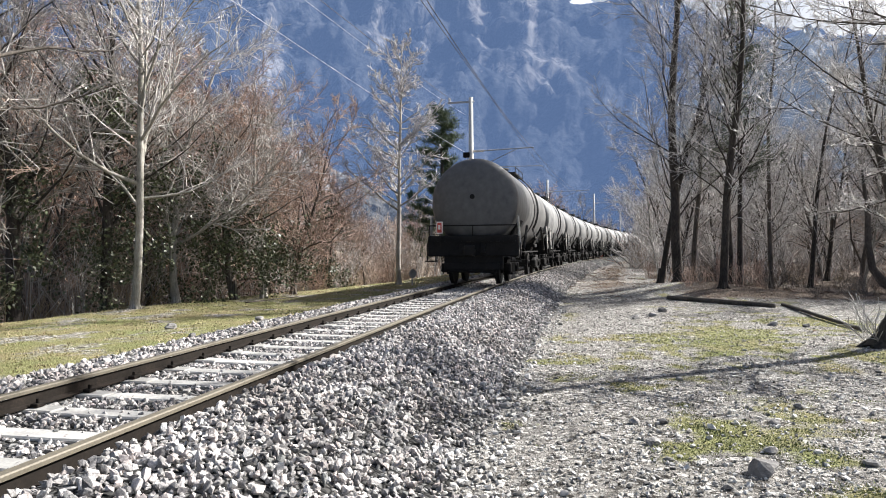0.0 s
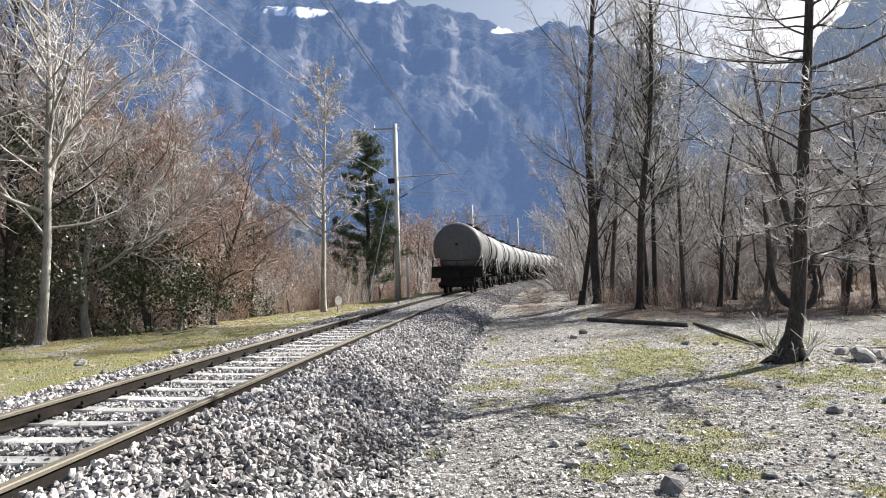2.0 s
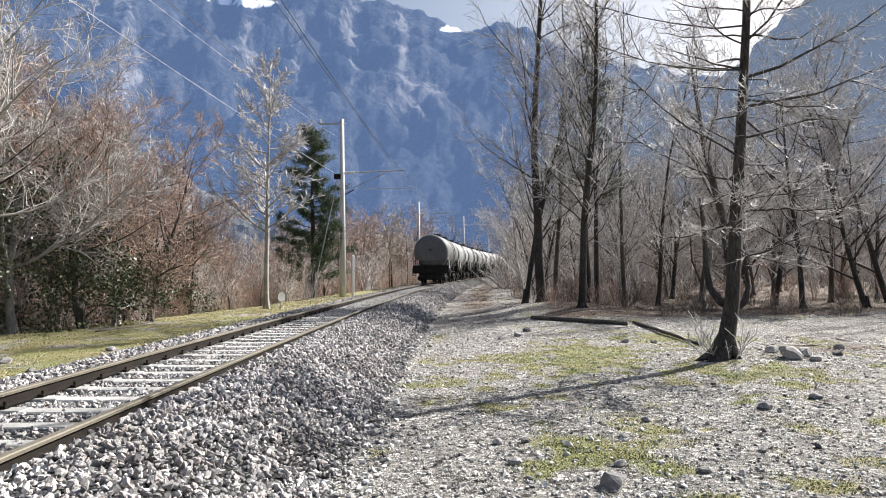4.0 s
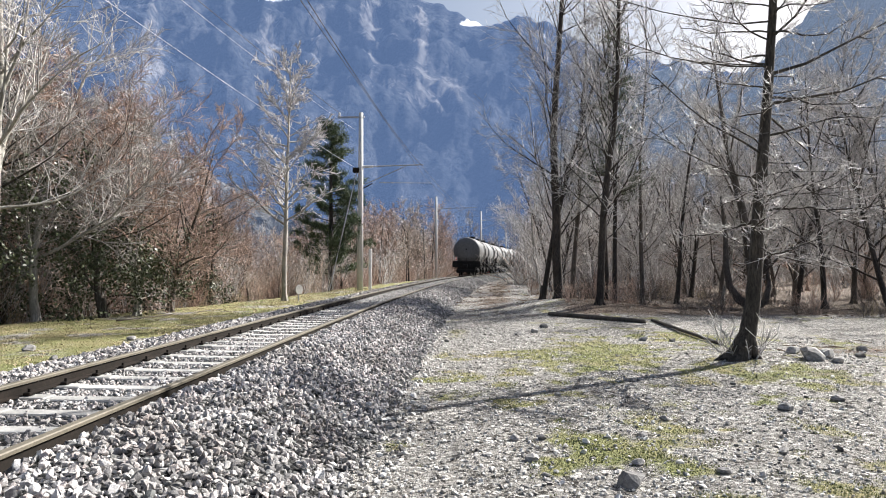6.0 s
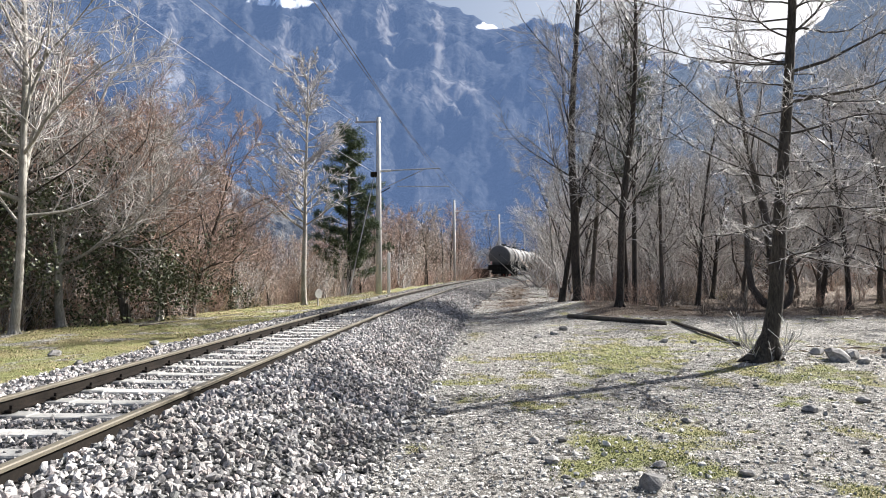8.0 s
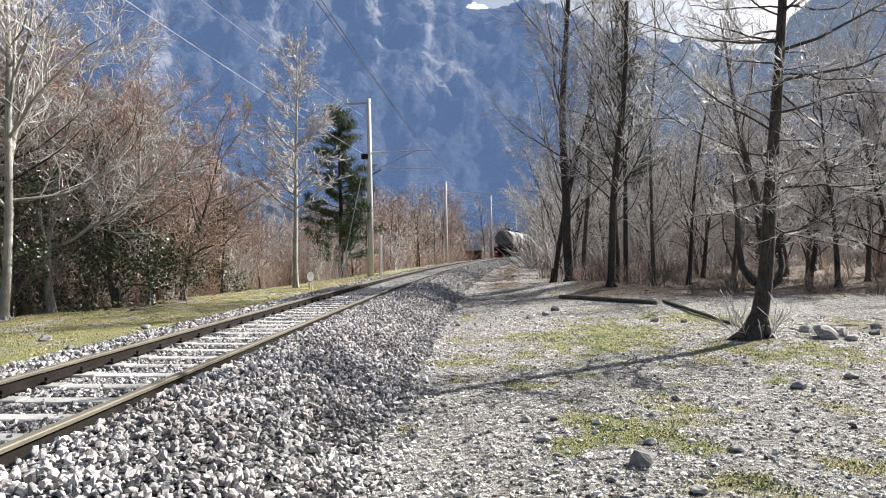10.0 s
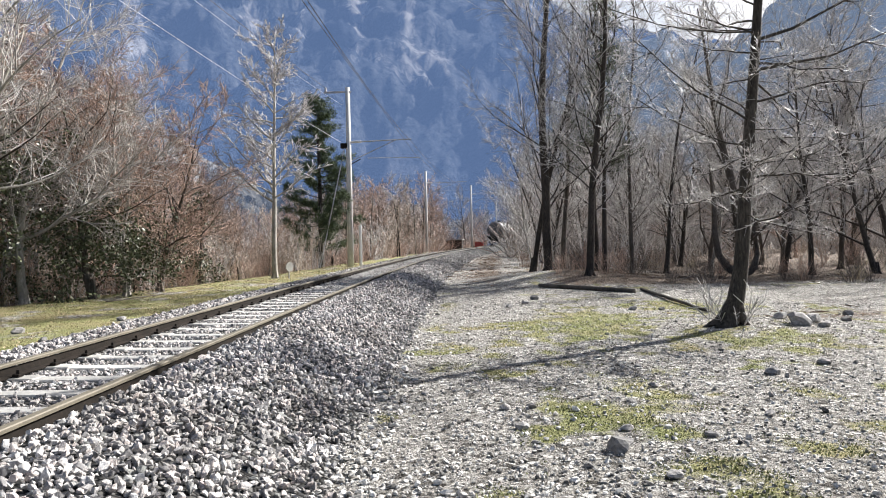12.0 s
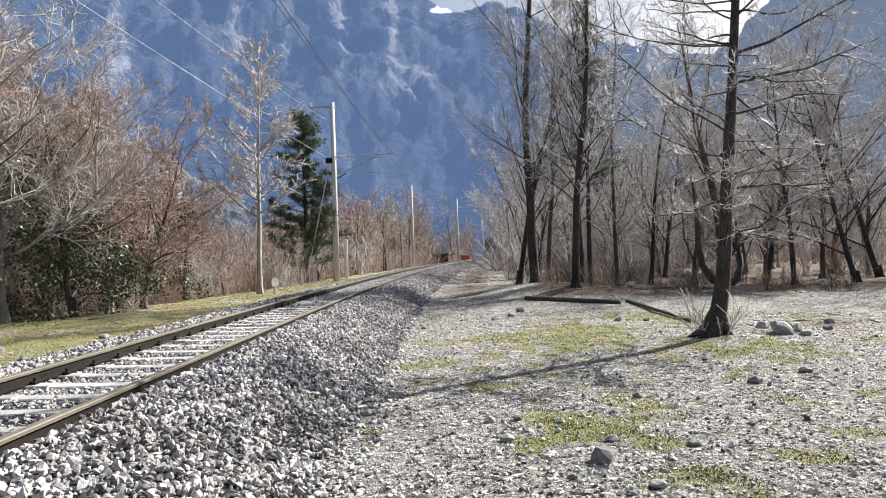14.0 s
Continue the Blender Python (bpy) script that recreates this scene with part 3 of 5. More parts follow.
RAIL_H = 0.14
RAIL = [(-0.06, 0.0), (0.06, 0.0), (0.06, 0.011), (0.014, 0.026), (0.01, 0.095), (0.034, 0.108), (0.036, 0.132), (0.029, 0.14), (-0.029, 0.14), (-0.036, 0.132), (-0.034, 0.108), (-0.01, 0.095), (-0.014, 0.026), (-0.06, 0.011)]
for side in (-1, 1):
    root = tagged(new("rail"), "rusted steel rail with a worn tan running surface", "rail", "running rails")
    head = [(side * 0.7535 + a, b) for a, b in RAIL[5:11]]
    foot = [(side * 0.7535 + a, b) for a, b in RAIL[:5] + RAIL[11:]]
    sweep("rail_foot", foot, -14, 320, 0.8, M_RUST, closed=True, z0=RAIL_TOP - RAIL_H, parent=root)
    ob = sweep("rail_head", head, -14, 320, 0.8, [M_RUST, M_HEAD], closed=True, z0=RAIL_TOP - RAIL_H, parent=root)
    tagged(ob, "worn tan rail head")
    for i, p in enumerate(ob.data.polygons):
        p.material_index = 1 if i % 6 in (0, 1, 2, 3, 4) else 0


def sleeper_mesh():
    bm = bmesh.new()
    for a, b, zt in ((-1.3, -0.45, 0.0), (-0.45, 0.45, -0.012), (0.45, 1.3, 0.0)):
        add_box(bm, (a + b) / 2, 0, zt - 0.09, b - a, 0.2, 0.18, 0.012)
    me = bpy.data.meshes.new("sleeper")
    bm.to_mesh(me)
    bm.free()
    me.materials.append(M_CONCRETE)
    return me


def clip_mesh():
    bm = bmesh.new()
    add_box(bm, 0, 0, 0.02, 0.07, 0.09, 0.03, 0.006)
    add_rod(bm, (0, 0, 0.03), (0, 0, 0.07), 0.014)
    me = bpy.data.meshes.new("rail_clip")
    bm.to_mesh(me)
    bm.free()
    me.materials.append(M_RUST)
    return me


SLEEPER, CLIP = sleeper_mesh(), clip_mesh()
SLEEPER_GAP = 0.59
srng = random.Random(3)
for i in range(-8, 190):
    x, y, h = along(i * SLEEPER_GAP + srng.uniform(-0.02, 0.02))
    ob = tagged(new("sleeper", SLEEPER), "pale concrete railway sleeper half buried in ballast", "sleeper", "railway sleepers")
    ob.matrix_world = pose(x, y, 0.411 + srng.uniform(-0.004, 0.001), 0, srng.uniform(-0.4, 0.4), -h + srng.uniform(-0.6, 0.6))
    if -4 < i < 40:
        for cx in (-0.854, -0.653, 0.653, 0.854):
            cl = new("rail_clip", CLIP)
            cl.parent, cl.location = ob, (cx, 0, 0)


# ---- loose stones ----
def stone_shapes(count, points, rng):
    """A few lumps: hulls of evenly spread, jittered points."""
    out = []
    for k in range(count):
        bm = bmesh.new()
        wide = np.array([1.08, rng.uniform(0.62, 0.95), rng.uniform(0.45, 0.8)])
        for i in range(points):
            zz = 1 - 2 * (i + 0.5) / points
            a = 2.39996 * i + rng.normal() * 0.35
            p = np.array([math.sqrt(1 - zz * zz) * math.cos(a), math.sqrt(1 - zz * zz) * math.sin(a), zz])
            bm.verts.new(p * wide * rng.uniform(0.66, 1.22))
        bmesh.ops.convex_hull(bm, input=bm.verts)
        for v in [v for v in bm.verts if not v.link_faces]:
            bm.verts.remove(v)
        bmesh.ops.triangulate(bm, faces=bm.faces)
        bm.verts.index_update()
        out.append((np.array([v.co[:] for v in bm.verts]), np.array([[v.index for v in f.verts] for f in bm.faces])))
        bm.free()
    return out


FINE = stone_shapes(36, 14, np.random.default_rng(8))
COARSE = stone_shapes(20, 9, np.random.default_rng(9))


def scatter_stones(name, pos, size, mat, rng, label, category, flat=1.0):
    vs, fs, n = [], [], 0
    for p, r in zip(pos, size):
        shapes = FINE if r > 0.033 and p[1] < 11 else COARSE
        v, f = shapes[rng.integers(len(shapes))]
        q = rng.normal(size=4)
        q /= np.linalg.norm(q)
        w, x, y, z = q
        rot = np.array([[1 - 2 * (y * y + z * z), 2 * (x * y - z * w), 2 * (x * z + y * w)], [2 * (x * y + z * w), 1 - 2 * (x * x + z * z), 2 * (y * z - x * w)], [2 * (x * z - y * w), 2 * (y * z + x * w), 1 - 2 * (x * x + y * y)]])
        w2 = (v @ rot.T) * r
        w2[:, 2] *= flat
        vs.append(w2 + p)
        fs.append(f + n)
        n += len(v)
    ob = mesh_ob(name, np.concatenate(vs), np.concatenate(fs), mat)
    return tagged(ob, label, category, kind="stuff")


def build_ballast():
    rng = np.random.default_rng(12)
    pos, size = [], []
    for s0, s1, per, r0, r1 in ((-2.5, 9, 620, 0.018, 0.045), (9, 18, 330, 0.022, 0.048), (18, 34, 130, 0.03, 0.056), (34, 60, 46, 0.042, 0.07)):
        for u0, u1, dens in ((-3.1, -0.82, 0.8), (-0.69, 0.69, 0.85), (0.82, 2.75, 1.0)):
            n = int(per * dens * (s1 - s0) * (u1 - u0))
            for s, u in zip(rng.uniform(s0, s1, n), rng.uniform(u0, u1, n)):
                r = r0 + (r1 - r0) * rng.random() ** 1.9
                if abs(u) < 0.75:
                    k = (s / SLEEPER_GAP) % 1
                    if min(k, 1 - k) < 0.18 and rng.random() < 0.86:
                        continue
                    r *= 0.8
                if u < -2.6 and rng.random() < (-u - 2.6) * 2:
                    continue
                if u > 2.35 and rng.random() < (u - 2.35) * 2.2:
                    continue
                x, y, h = along(s, u)
                lift = rng.uniform(0.3, 0.7) if abs(u) < 0.75 else rng.uniform(0.15, 0.85)
                pos.append((x, y, float(bed_z(u)) + r * lift + (0.02 if rng.random() < 0.15 and abs(u) > 0.9 else 0)))
                size.append(r)
    scatter_stones("ballast", np.array(pos), size, M_BALLAST, rng, "loose grey crushed-stone ballast along the track", "ballast")


build_ballast()


def build_pebbles():
    rng = np.random.default_rng(21)
    n = 42000
    d = 3.2 + 15 * rng.random(n) ** 1.4
    az = np.radians(rng.uniform(-14, 46, n))
    x, y = d * np.sin(az), d * np.cos(az)
    s, u = line_coords(x, y)
    g, li = ground_cover(x, y)
    keep = (u > 2.35) & (rng.random(n) > g * 0.9) & (rng.random(n) > li * 0.6)
    x, y, u = x[keep], y[keep], u[keep]
    m = len(x)
    r = (0.006 + 0.022 * rng.random(m) ** 3.2 + 0.022 * (rng.random(m) < 0.02)) * np.where(u < 3.0, 1.5, 1.0)
    pos = np.stack([x, y, ground_z(x, y) + r * 0.3], 1)
    scatter_stones("gravel", pos, r, M_PEBBLE, rng, "scattered pale gravel stones on the ground", "gravel", flat=0.8)


build_pebbles()


def make_stone(x, y, r, seed, squash=0.65, label="grey field stone lying on the gravel", sink=0.3, rz=0):
    rng = np.random.default_rng(seed)
    bm = bmesh.new()
    bmesh.ops.create_icosphere(bm, subdivisions=2, radius=1.0)
    off = rng.uniform(0, 50, 3)
    cuts = [(Vector(rng.normal(size=3)).normalized(), rng.uniform(0.55, 0.85)) for k in range(8)]
    for v in bm.verts:
        v.co *= 1 + 0.3 * noise.noise(v.co * 1.3 + Vector(off)) + 0.14 * noise.noise(v.co * 3.5 + Vector(off))
        for n, d in cuts:
            over = v.co.dot(n) - d
            if over > 0:
                v.co -= n * over
        v.co.z *= squash
        v.co *= r
    me = bpy.data.meshes.new("stone")
    bm.to_mesh(me)
    bm.free()
    me.materials.append(M_ROCK)
    ob = tagged(new("stone", me), label, "stone", "loose field stones")
    ob.matrix_world = pose(x, y, gz(x, y) + r * squash * (0.75 - sink), 0, 0, rz)
    return ob


for i, (x, y, r) in enumerate([(2.25, 4.85, 0.13), (1.72, 5.63, 0.07), (2.55, 5.35, 0.06), (3.12, 5.0, 0.055), (5.28, 7.2, 0.10), (1.75, 6.3, 0.06), (2.0, 6.25, 0.055), (3.6, 6.9, 0.06), (4.05, 5.55, 0.055), (0.62, 7.05, 0.07),
                               (0.72, 6.6, 0.05), (1.1, 7.2, 0.045), (6.3, 7.6, 0.09), (8.45, 10.45, 0.17), (8.15, 10.9, 0.15), (8.3, 10.0, 0.12), (7.0, 14.4, 0.12), (7.6, 14.2, 0.1), (5.0, 16.2, 0.12), (5.6, 17.4, 0.13), (4.4, 15.6, 0.1),
                               (9.6, 11.0, 0.1), (10.4, 11.9, 0.12), (9.2, 9.0, 0.08), (3.0, 6.2, 0.05), (2.35, 4.2, 0.06), (-3.9, 14.2, 0.1), (-5.1, 12.6, 0.12), (-4.3, 11.5, 0.09), (4.0, 8.1, 0.05), (2.9, 8.4, 0.05)]):
    make_stone(x, y, r, 40 + i, label="dark angular stone half sunk in gravel" if i in (0, 1, 4, 9) else "pale field stone lying on the gravel", rz=i * 47)
make_stone(8.0, 10.2, 0.21, 99, 0.75, "large slanted grey boulder beside the tree", 0.35, 30)


# ---- grass ----
def build_blades(name, mat, n, where, height, label, seed, per=7):
    rng = np.random.default_rng(seed)
    x, y = where(rng, n)
    z = np.repeat(ground_z(x, y), per)
    m = len(z)
    bx, by = np.repeat(x, per) + rng.normal(size=m) * 0.035, np.repeat(y, per) + rng.normal(size=m) * 0.035
    a, h = rng.uniform(0, 6.28, m), height * rng.uniform(0.5, 1.3, m)
    w, l = 0.006 + 0.006 * rng.random(m), h * rng.uniform(0.6, 2.2, m)
    c, s = np.cos(a), np.sin(a)
    v = np.stack([np.stack([bx - s * w, by + c * w, z - 0.01], 1), np.stack([bx + s * w, by - c * w, z - 0.01], 1), np.stack([bx + c * l, by + s * l, z + h], 1)], 1).reshape(-1, 3)
    return tagged(mesh_ob(name, v, np.arange(3 * m).reshape(-1, 3), mat), label, "grass", kind="stuff")


def meadow(rng, n):
    k = n * 14
    d, az = 3.2 + 15 * rng.random(k) ** 1.3, np.radians(rng.uniform(-12, 46, k))
    x, y = d * np.sin(az), d * np.cos(az)
    g, li = ground_cover(x, y)
    s, u = line_coords(x, y)
    keep = np.flatnonzero((u > 2.5) & (rng.random(k) < g - 0.2))[:n]
    return x[keep], y[keep]


def verge(rng, n):
    s = rng.uniform(0, 40, n)
    e = verge_edge(s) - 0.6
    u = e + rng.random(n) * (-2.8 - e)
    h = np.radians(H0 + BEND * s)
    return CURVE_C[0] - np.cos(h) * (CURVE_R - u), CURVE_C[1] + np.sin(h) * (CURVE_R - u)


build_blades("meadow_grass", M_BLADE, 5200, meadow, 0.014, "short yellow-green grass tufts among gravel", 61)
build_blades("verge_grass", M_BLADE, 3200, verge, 0.016, "short green grass on the railway verge", 62)
build_blades("verge_straw", M_STRAW, 3600, verge, 0.035, "dry pale grass on the railway verge", 63)


def build_litter():
    """Dead leaves and broken twigs strewn on the path and under the trees."""
    rng = np.random.default_rng(93)
    n = 16000
    s, u = rng.uniform(9, 62, n), 2.5 + 15 * rng.random(n) ** 1.4
    h = np.radians(H0 + BEND * s)
    x, y = CURVE_C[0] - np.cos(h) * (CURVE_R - u), CURVE_C[1] + np.sin(h) * (CURVE_R - u)
    g, li = ground_cover(x, y)
    keep = rng.random(n) < li * 1.2
    x, y = x[keep], y[keep]
    m = len(x)
    z = ground_z(x, y) + 0.012
    a, r = rng.uniform(0, 6.28, m), rng.uniform(0.02, 0.055, m)
    long = np.where(rng.random(m) < 0.3, 5.0, 1.0)
    wide = np.where(long > 1, 0.18, 0.7)
    c, sn = np.cos(a), np.sin(a)
    t = rng.uniform(-0.5, 0.9, (4, m)) * r
    v = np.stack([np.stack([x + c * r * long, y + sn * r * long, z + np.abs(t[0])], 1), np.stack([x - sn * r * wide, y + c * r * wide, z + np.abs(t[1])], 1),
                  np.stack([x - c * r * long, y - sn * r * long, z + np.abs(t[2])], 1), np.stack([x + sn * r * wide, y - c * r * wide, z + np.abs(t[3])], 1)], 1).reshape(-1, 3)
    tagged(mesh_ob("leaf_litter", v, np.arange(4 * m).reshape(-1, 4), M_LITTER), "dead brown leaves and broken twigs on the ground", "leaf litter", kind="stuff")


build_litter()


# ---- trees ----
def grow(trunk, crown, p, d, length, r, level, rng, P):
    """One stem and its children; thin stems go to the crown."""
    n = P["segs"][level]
    pts, rad, dirs = [p.copy()], [r], [d]
    wob, up = P["wobble"][level], P["up"][level]
    for i in range(n):
        d = d + rng.normal(size=3) * wob + np.array([0, 0, up])
        d = d / np.linalg.norm(d)
        p = p + d * length / n
        pts.append(p.copy())
        rad.append(max(r * (1 - (1 - P["taper"][level]) * (i + 1) / n), P["thin"]))
        dirs.append(d)
    (trunk if level < P["split"] else crown).add(pts, rad, P["sides"][level])
    if level + 1 >= len(P["segs"]):
        return
    kids = P["kids"][level]
    t0 = P["from"][level]
    for k in range(kids):
        t = t0 + (0.98 - t0) * ((k + rng.random()) / kids)
        q = t * n
        i = min(int(q), n - 1)
        base = pts[i] + (pts[i + 1] - pts[i]) * (q - i)
        rr = rad[i] + (rad[i + 1] - rad[i]) * (q - i)
        dd = dirs[min(i + 1, n)]
        side = np.cross(dd, rng.normal(size=3))
        side /= np.linalg.norm(side) + 1e-9
        ang = radians(P["angle"][level] + rng.normal() * P["spread"][level])
        kd = dd * math.cos(ang) + side * math.sin(ang)
        ln = P["len"][level] * (length if level else P["size"]) * (1.15 - P["short"][level] * t) * rng.uniform(0.6, 1.15)
        grow(trunk, crown, base, kd, ln, max(min(rr * 0.75, P["thick"][level] * ln), P["thin"]), level + 1, rng, P)


BASE = dict(segs=(10, 6, 3, 1), wobble=(0.05, 0.13, 0.17, 0.2), up=(0.02, 0.07, 0.05, 0.06), taper=(0.15, 0.2, 0.3, 0.4), sides=(9, 5, 4, 3), split=2,
            kids=(24, 8, 5), angle=(62, 48, 45), spread=(12, 12, 16), len=(0.30, 0.42, 0.5), short=(0.75, 0.5, 0.4), thick=(0.022, 0.014, 0.012), thin=0.009, size=10.0)
BASE["from"] = (0.2, 0.15, 0.1)


def tree(name, seed, height, r, mats, label, lean=(0, 0), flare=1.5, group="", **kw):
    P = dict(BASE)
    P.update(kw)
    P["size"] = height
    rng = np.random.default_rng(seed)
    root = tagged(new(name), label, "tree", group)
    trunk, crown = Tubes(), Tubes()
    d = np.array([lean[0], lean[1], 1.0])
    d /= np.linalg.norm(d)
    for a in np.arange(5) * 1.26 + rng.random():
        trunk.add([(math.cos(a) * r * flare * 1.2, math.sin(a) * r * flare * 1.2, -0.12), (math.cos(a) * r * 0.75, math.sin(a) * r * 0.75, 0.1), (math.cos(a) * r * 0.3, math.sin(a) * r * 0.3, 0.55)], [r * 0.25, r * 0.45, r * 0.3], 5)
    grow(trunk, crown, np.array([0, 0, -0.15]), d, height, r, 0, rng, P)
    trunk.ob("trunk", mats[0], root)
    crown.ob("crown", mats[1], root)
    return root


def place(root, x, y, rz=0, sc=1.0, sink=0.0):
    root.matrix_world = pose(x, y, gz(x, y) - sink, 0, 0, rz)
    root.scale = (sc, sc, sc)
    return root


def leaf_cloud(centres, spread_r, count, size, rng, blade=False):
    v, f = [], []
    for c in centres:
        for k in range(count):
            p = np.asarray(c) + rng.normal(size=3) * spread_r
            if blade:
                d = rng.normal(size=3) + np.array([0, 0, 0.5])
                d = d / np.linalg.norm(d) * size * rng.uniform(0.7, 1.4)
                w = np.cross(d, rng.normal(size=3))
                w = w / (np.linalg.norm(w) + 1e-9) * size * 0.09
                i = len(v)
                v += [tuple(p - w), tuple(p + w), tuple(p + d)]
                f.append((i, i + 1, i + 2))
            else:
                a = rng.normal(size=3)
                a = a / np.linalg.norm(a) * size * rng.uniform(0.6, 1.3)
                b = np.cross(a, rng.normal(size=3))
                b = b / (np.linalg.norm(b) + 1e-9) * np.linalg.norm(a)
                i = len(v)
                v += [tuple(p - a), tuple(p - b * 0.6), tuple(p + a), tuple(p + b * 0.6)]
                f.append((i, i + 1, i + 2, i + 3))
    return v, f


def add_ivy(root, height, r, seed, n=260, wide=0.35):
    """Ragged clumps of ivy round a trunk, thicker in places, with trailing ends."""
    rng = np.random.default_rng(seed)
    cs = []
    for k in range(n // 9):
        z = height * rng.random() ** 0.9
        a = rng.uniform(0, 6.28)
        rr = r + wide * rng.random() ** 1.2 * (1.25 - 0.85 * z / height)
        c = np.array([math.cos(a) * rr, math.sin(a) * rr, z])
        out = np.array([math.cos(a), math.sin(a), rng.uniform(-0.9, 0.5)]) * rng.uniform(0.1, 0.55)
        for j in range(9):
            cs.append(c + out * j / 9 + rng.normal(size=3) * np.array([0.13, 0.13, 0.24]) * (0.6 + wide))
    v, f = leaf_cloud(cs, 0.15, 17, 0.055, rng)
    tagged(mesh_ob("ivy", v, f, M_IVY, root), "dark evergreen ivy wrapped round the trunk")


def pine(seed, height, r, width, label, low=0.25, tuft=30, mat=M_NEEDLE):
    rng = np.random.default_rng(seed)
    root = tagged(new("pine_tree"), label, "tree")
    trunk = Tubes()
    trunk.add([(0, 0, -0.15), (0.03, 0, height * 0.4), (-0.04, 0.03, height * 0.75), (0, 0, height)], [r, r * 0.75, r * 0.4, 0.02], 8)
    tips = []
    for k in range(66):
        t = low + (0.98 - low) * (k + rng.random()) / 66
        a = rng.uniform(0, 6.28)
        ln = width * (1.1 - 0.85 * ((t - low) / (1 - low)) ** 1.3) * rng.uniform(0.45, 1.1)
        b = np.array([0, 0, height * t])
        out = np.array([math.cos(a), math.sin(a), rng.uniform(-0.05, 0.35)])
        pts = [b, b + out * ln * 0.5, b + out * ln + np.array([0, 0, 0.12 * ln])]
        trunk.add(pts, [0.035, 0.022, 0.01], 4)
        for q in range(int(6 + ln * 8)):
            w = rng.uniform(0.25, 1.0)
            tips.append(b + out * ln * w + rng.normal(size=3) * np.array([0.16, 0.16, 0.09]) + np.array([0, 0, 0.12 * ln * w * w]))
    trunk.ob("trunk", M_BARK_DARK, root)
    v, f = leaf_cloud(tips, 0.09, tuft, 0.2, rng, blade=True)
    mesh_ob("crown", v, f, mat, root)
    return root


def shrub(name, seed, height, stems, mat, label, lean=0.45, r=0.012, kids=5):
    rng = np.random.default_rng(seed)
    crown = Tubes()
    for k in range(stems):
        a = rng.uniform(0, 6.28)
        d = np.array([math.cos(a) * rng.uniform(0, lean), math.sin(a) * rng.uniform(0, lean), 1.0])
        p = np.array([math.cos(a), math.sin(a), 0]) * rng.uniform(0, 0.4)
        p[2] = -0.1
        ln, pts = height * rng.uniform(0.5, 1.1), [p]
        for i in range(4):
            d = d + rng.normal(size=3) * 0.16
            d /= np.linalg.norm(d)
            p = p + d * ln / 4
            pts.append(p)
        crown.add(pts, np.linspace(r, r * 0.4, 5), 3)
        for j in range(kids):
            i = rng.integers(1, 4)
            e = d + rng.normal(size=3) * 0.6
            e /= np.linalg.norm(e)
            q = pts[i] + (pts[i + 1] - pts[i]) * rng.random()
            crown.add([q, q + e * ln * 0.3 + np.array([0, 0, 0.05])], [r * 0.6, r * 0.35], 3)
    ob = crown.ob(name, mat, None)
    return tagged(ob, label, "shrub")


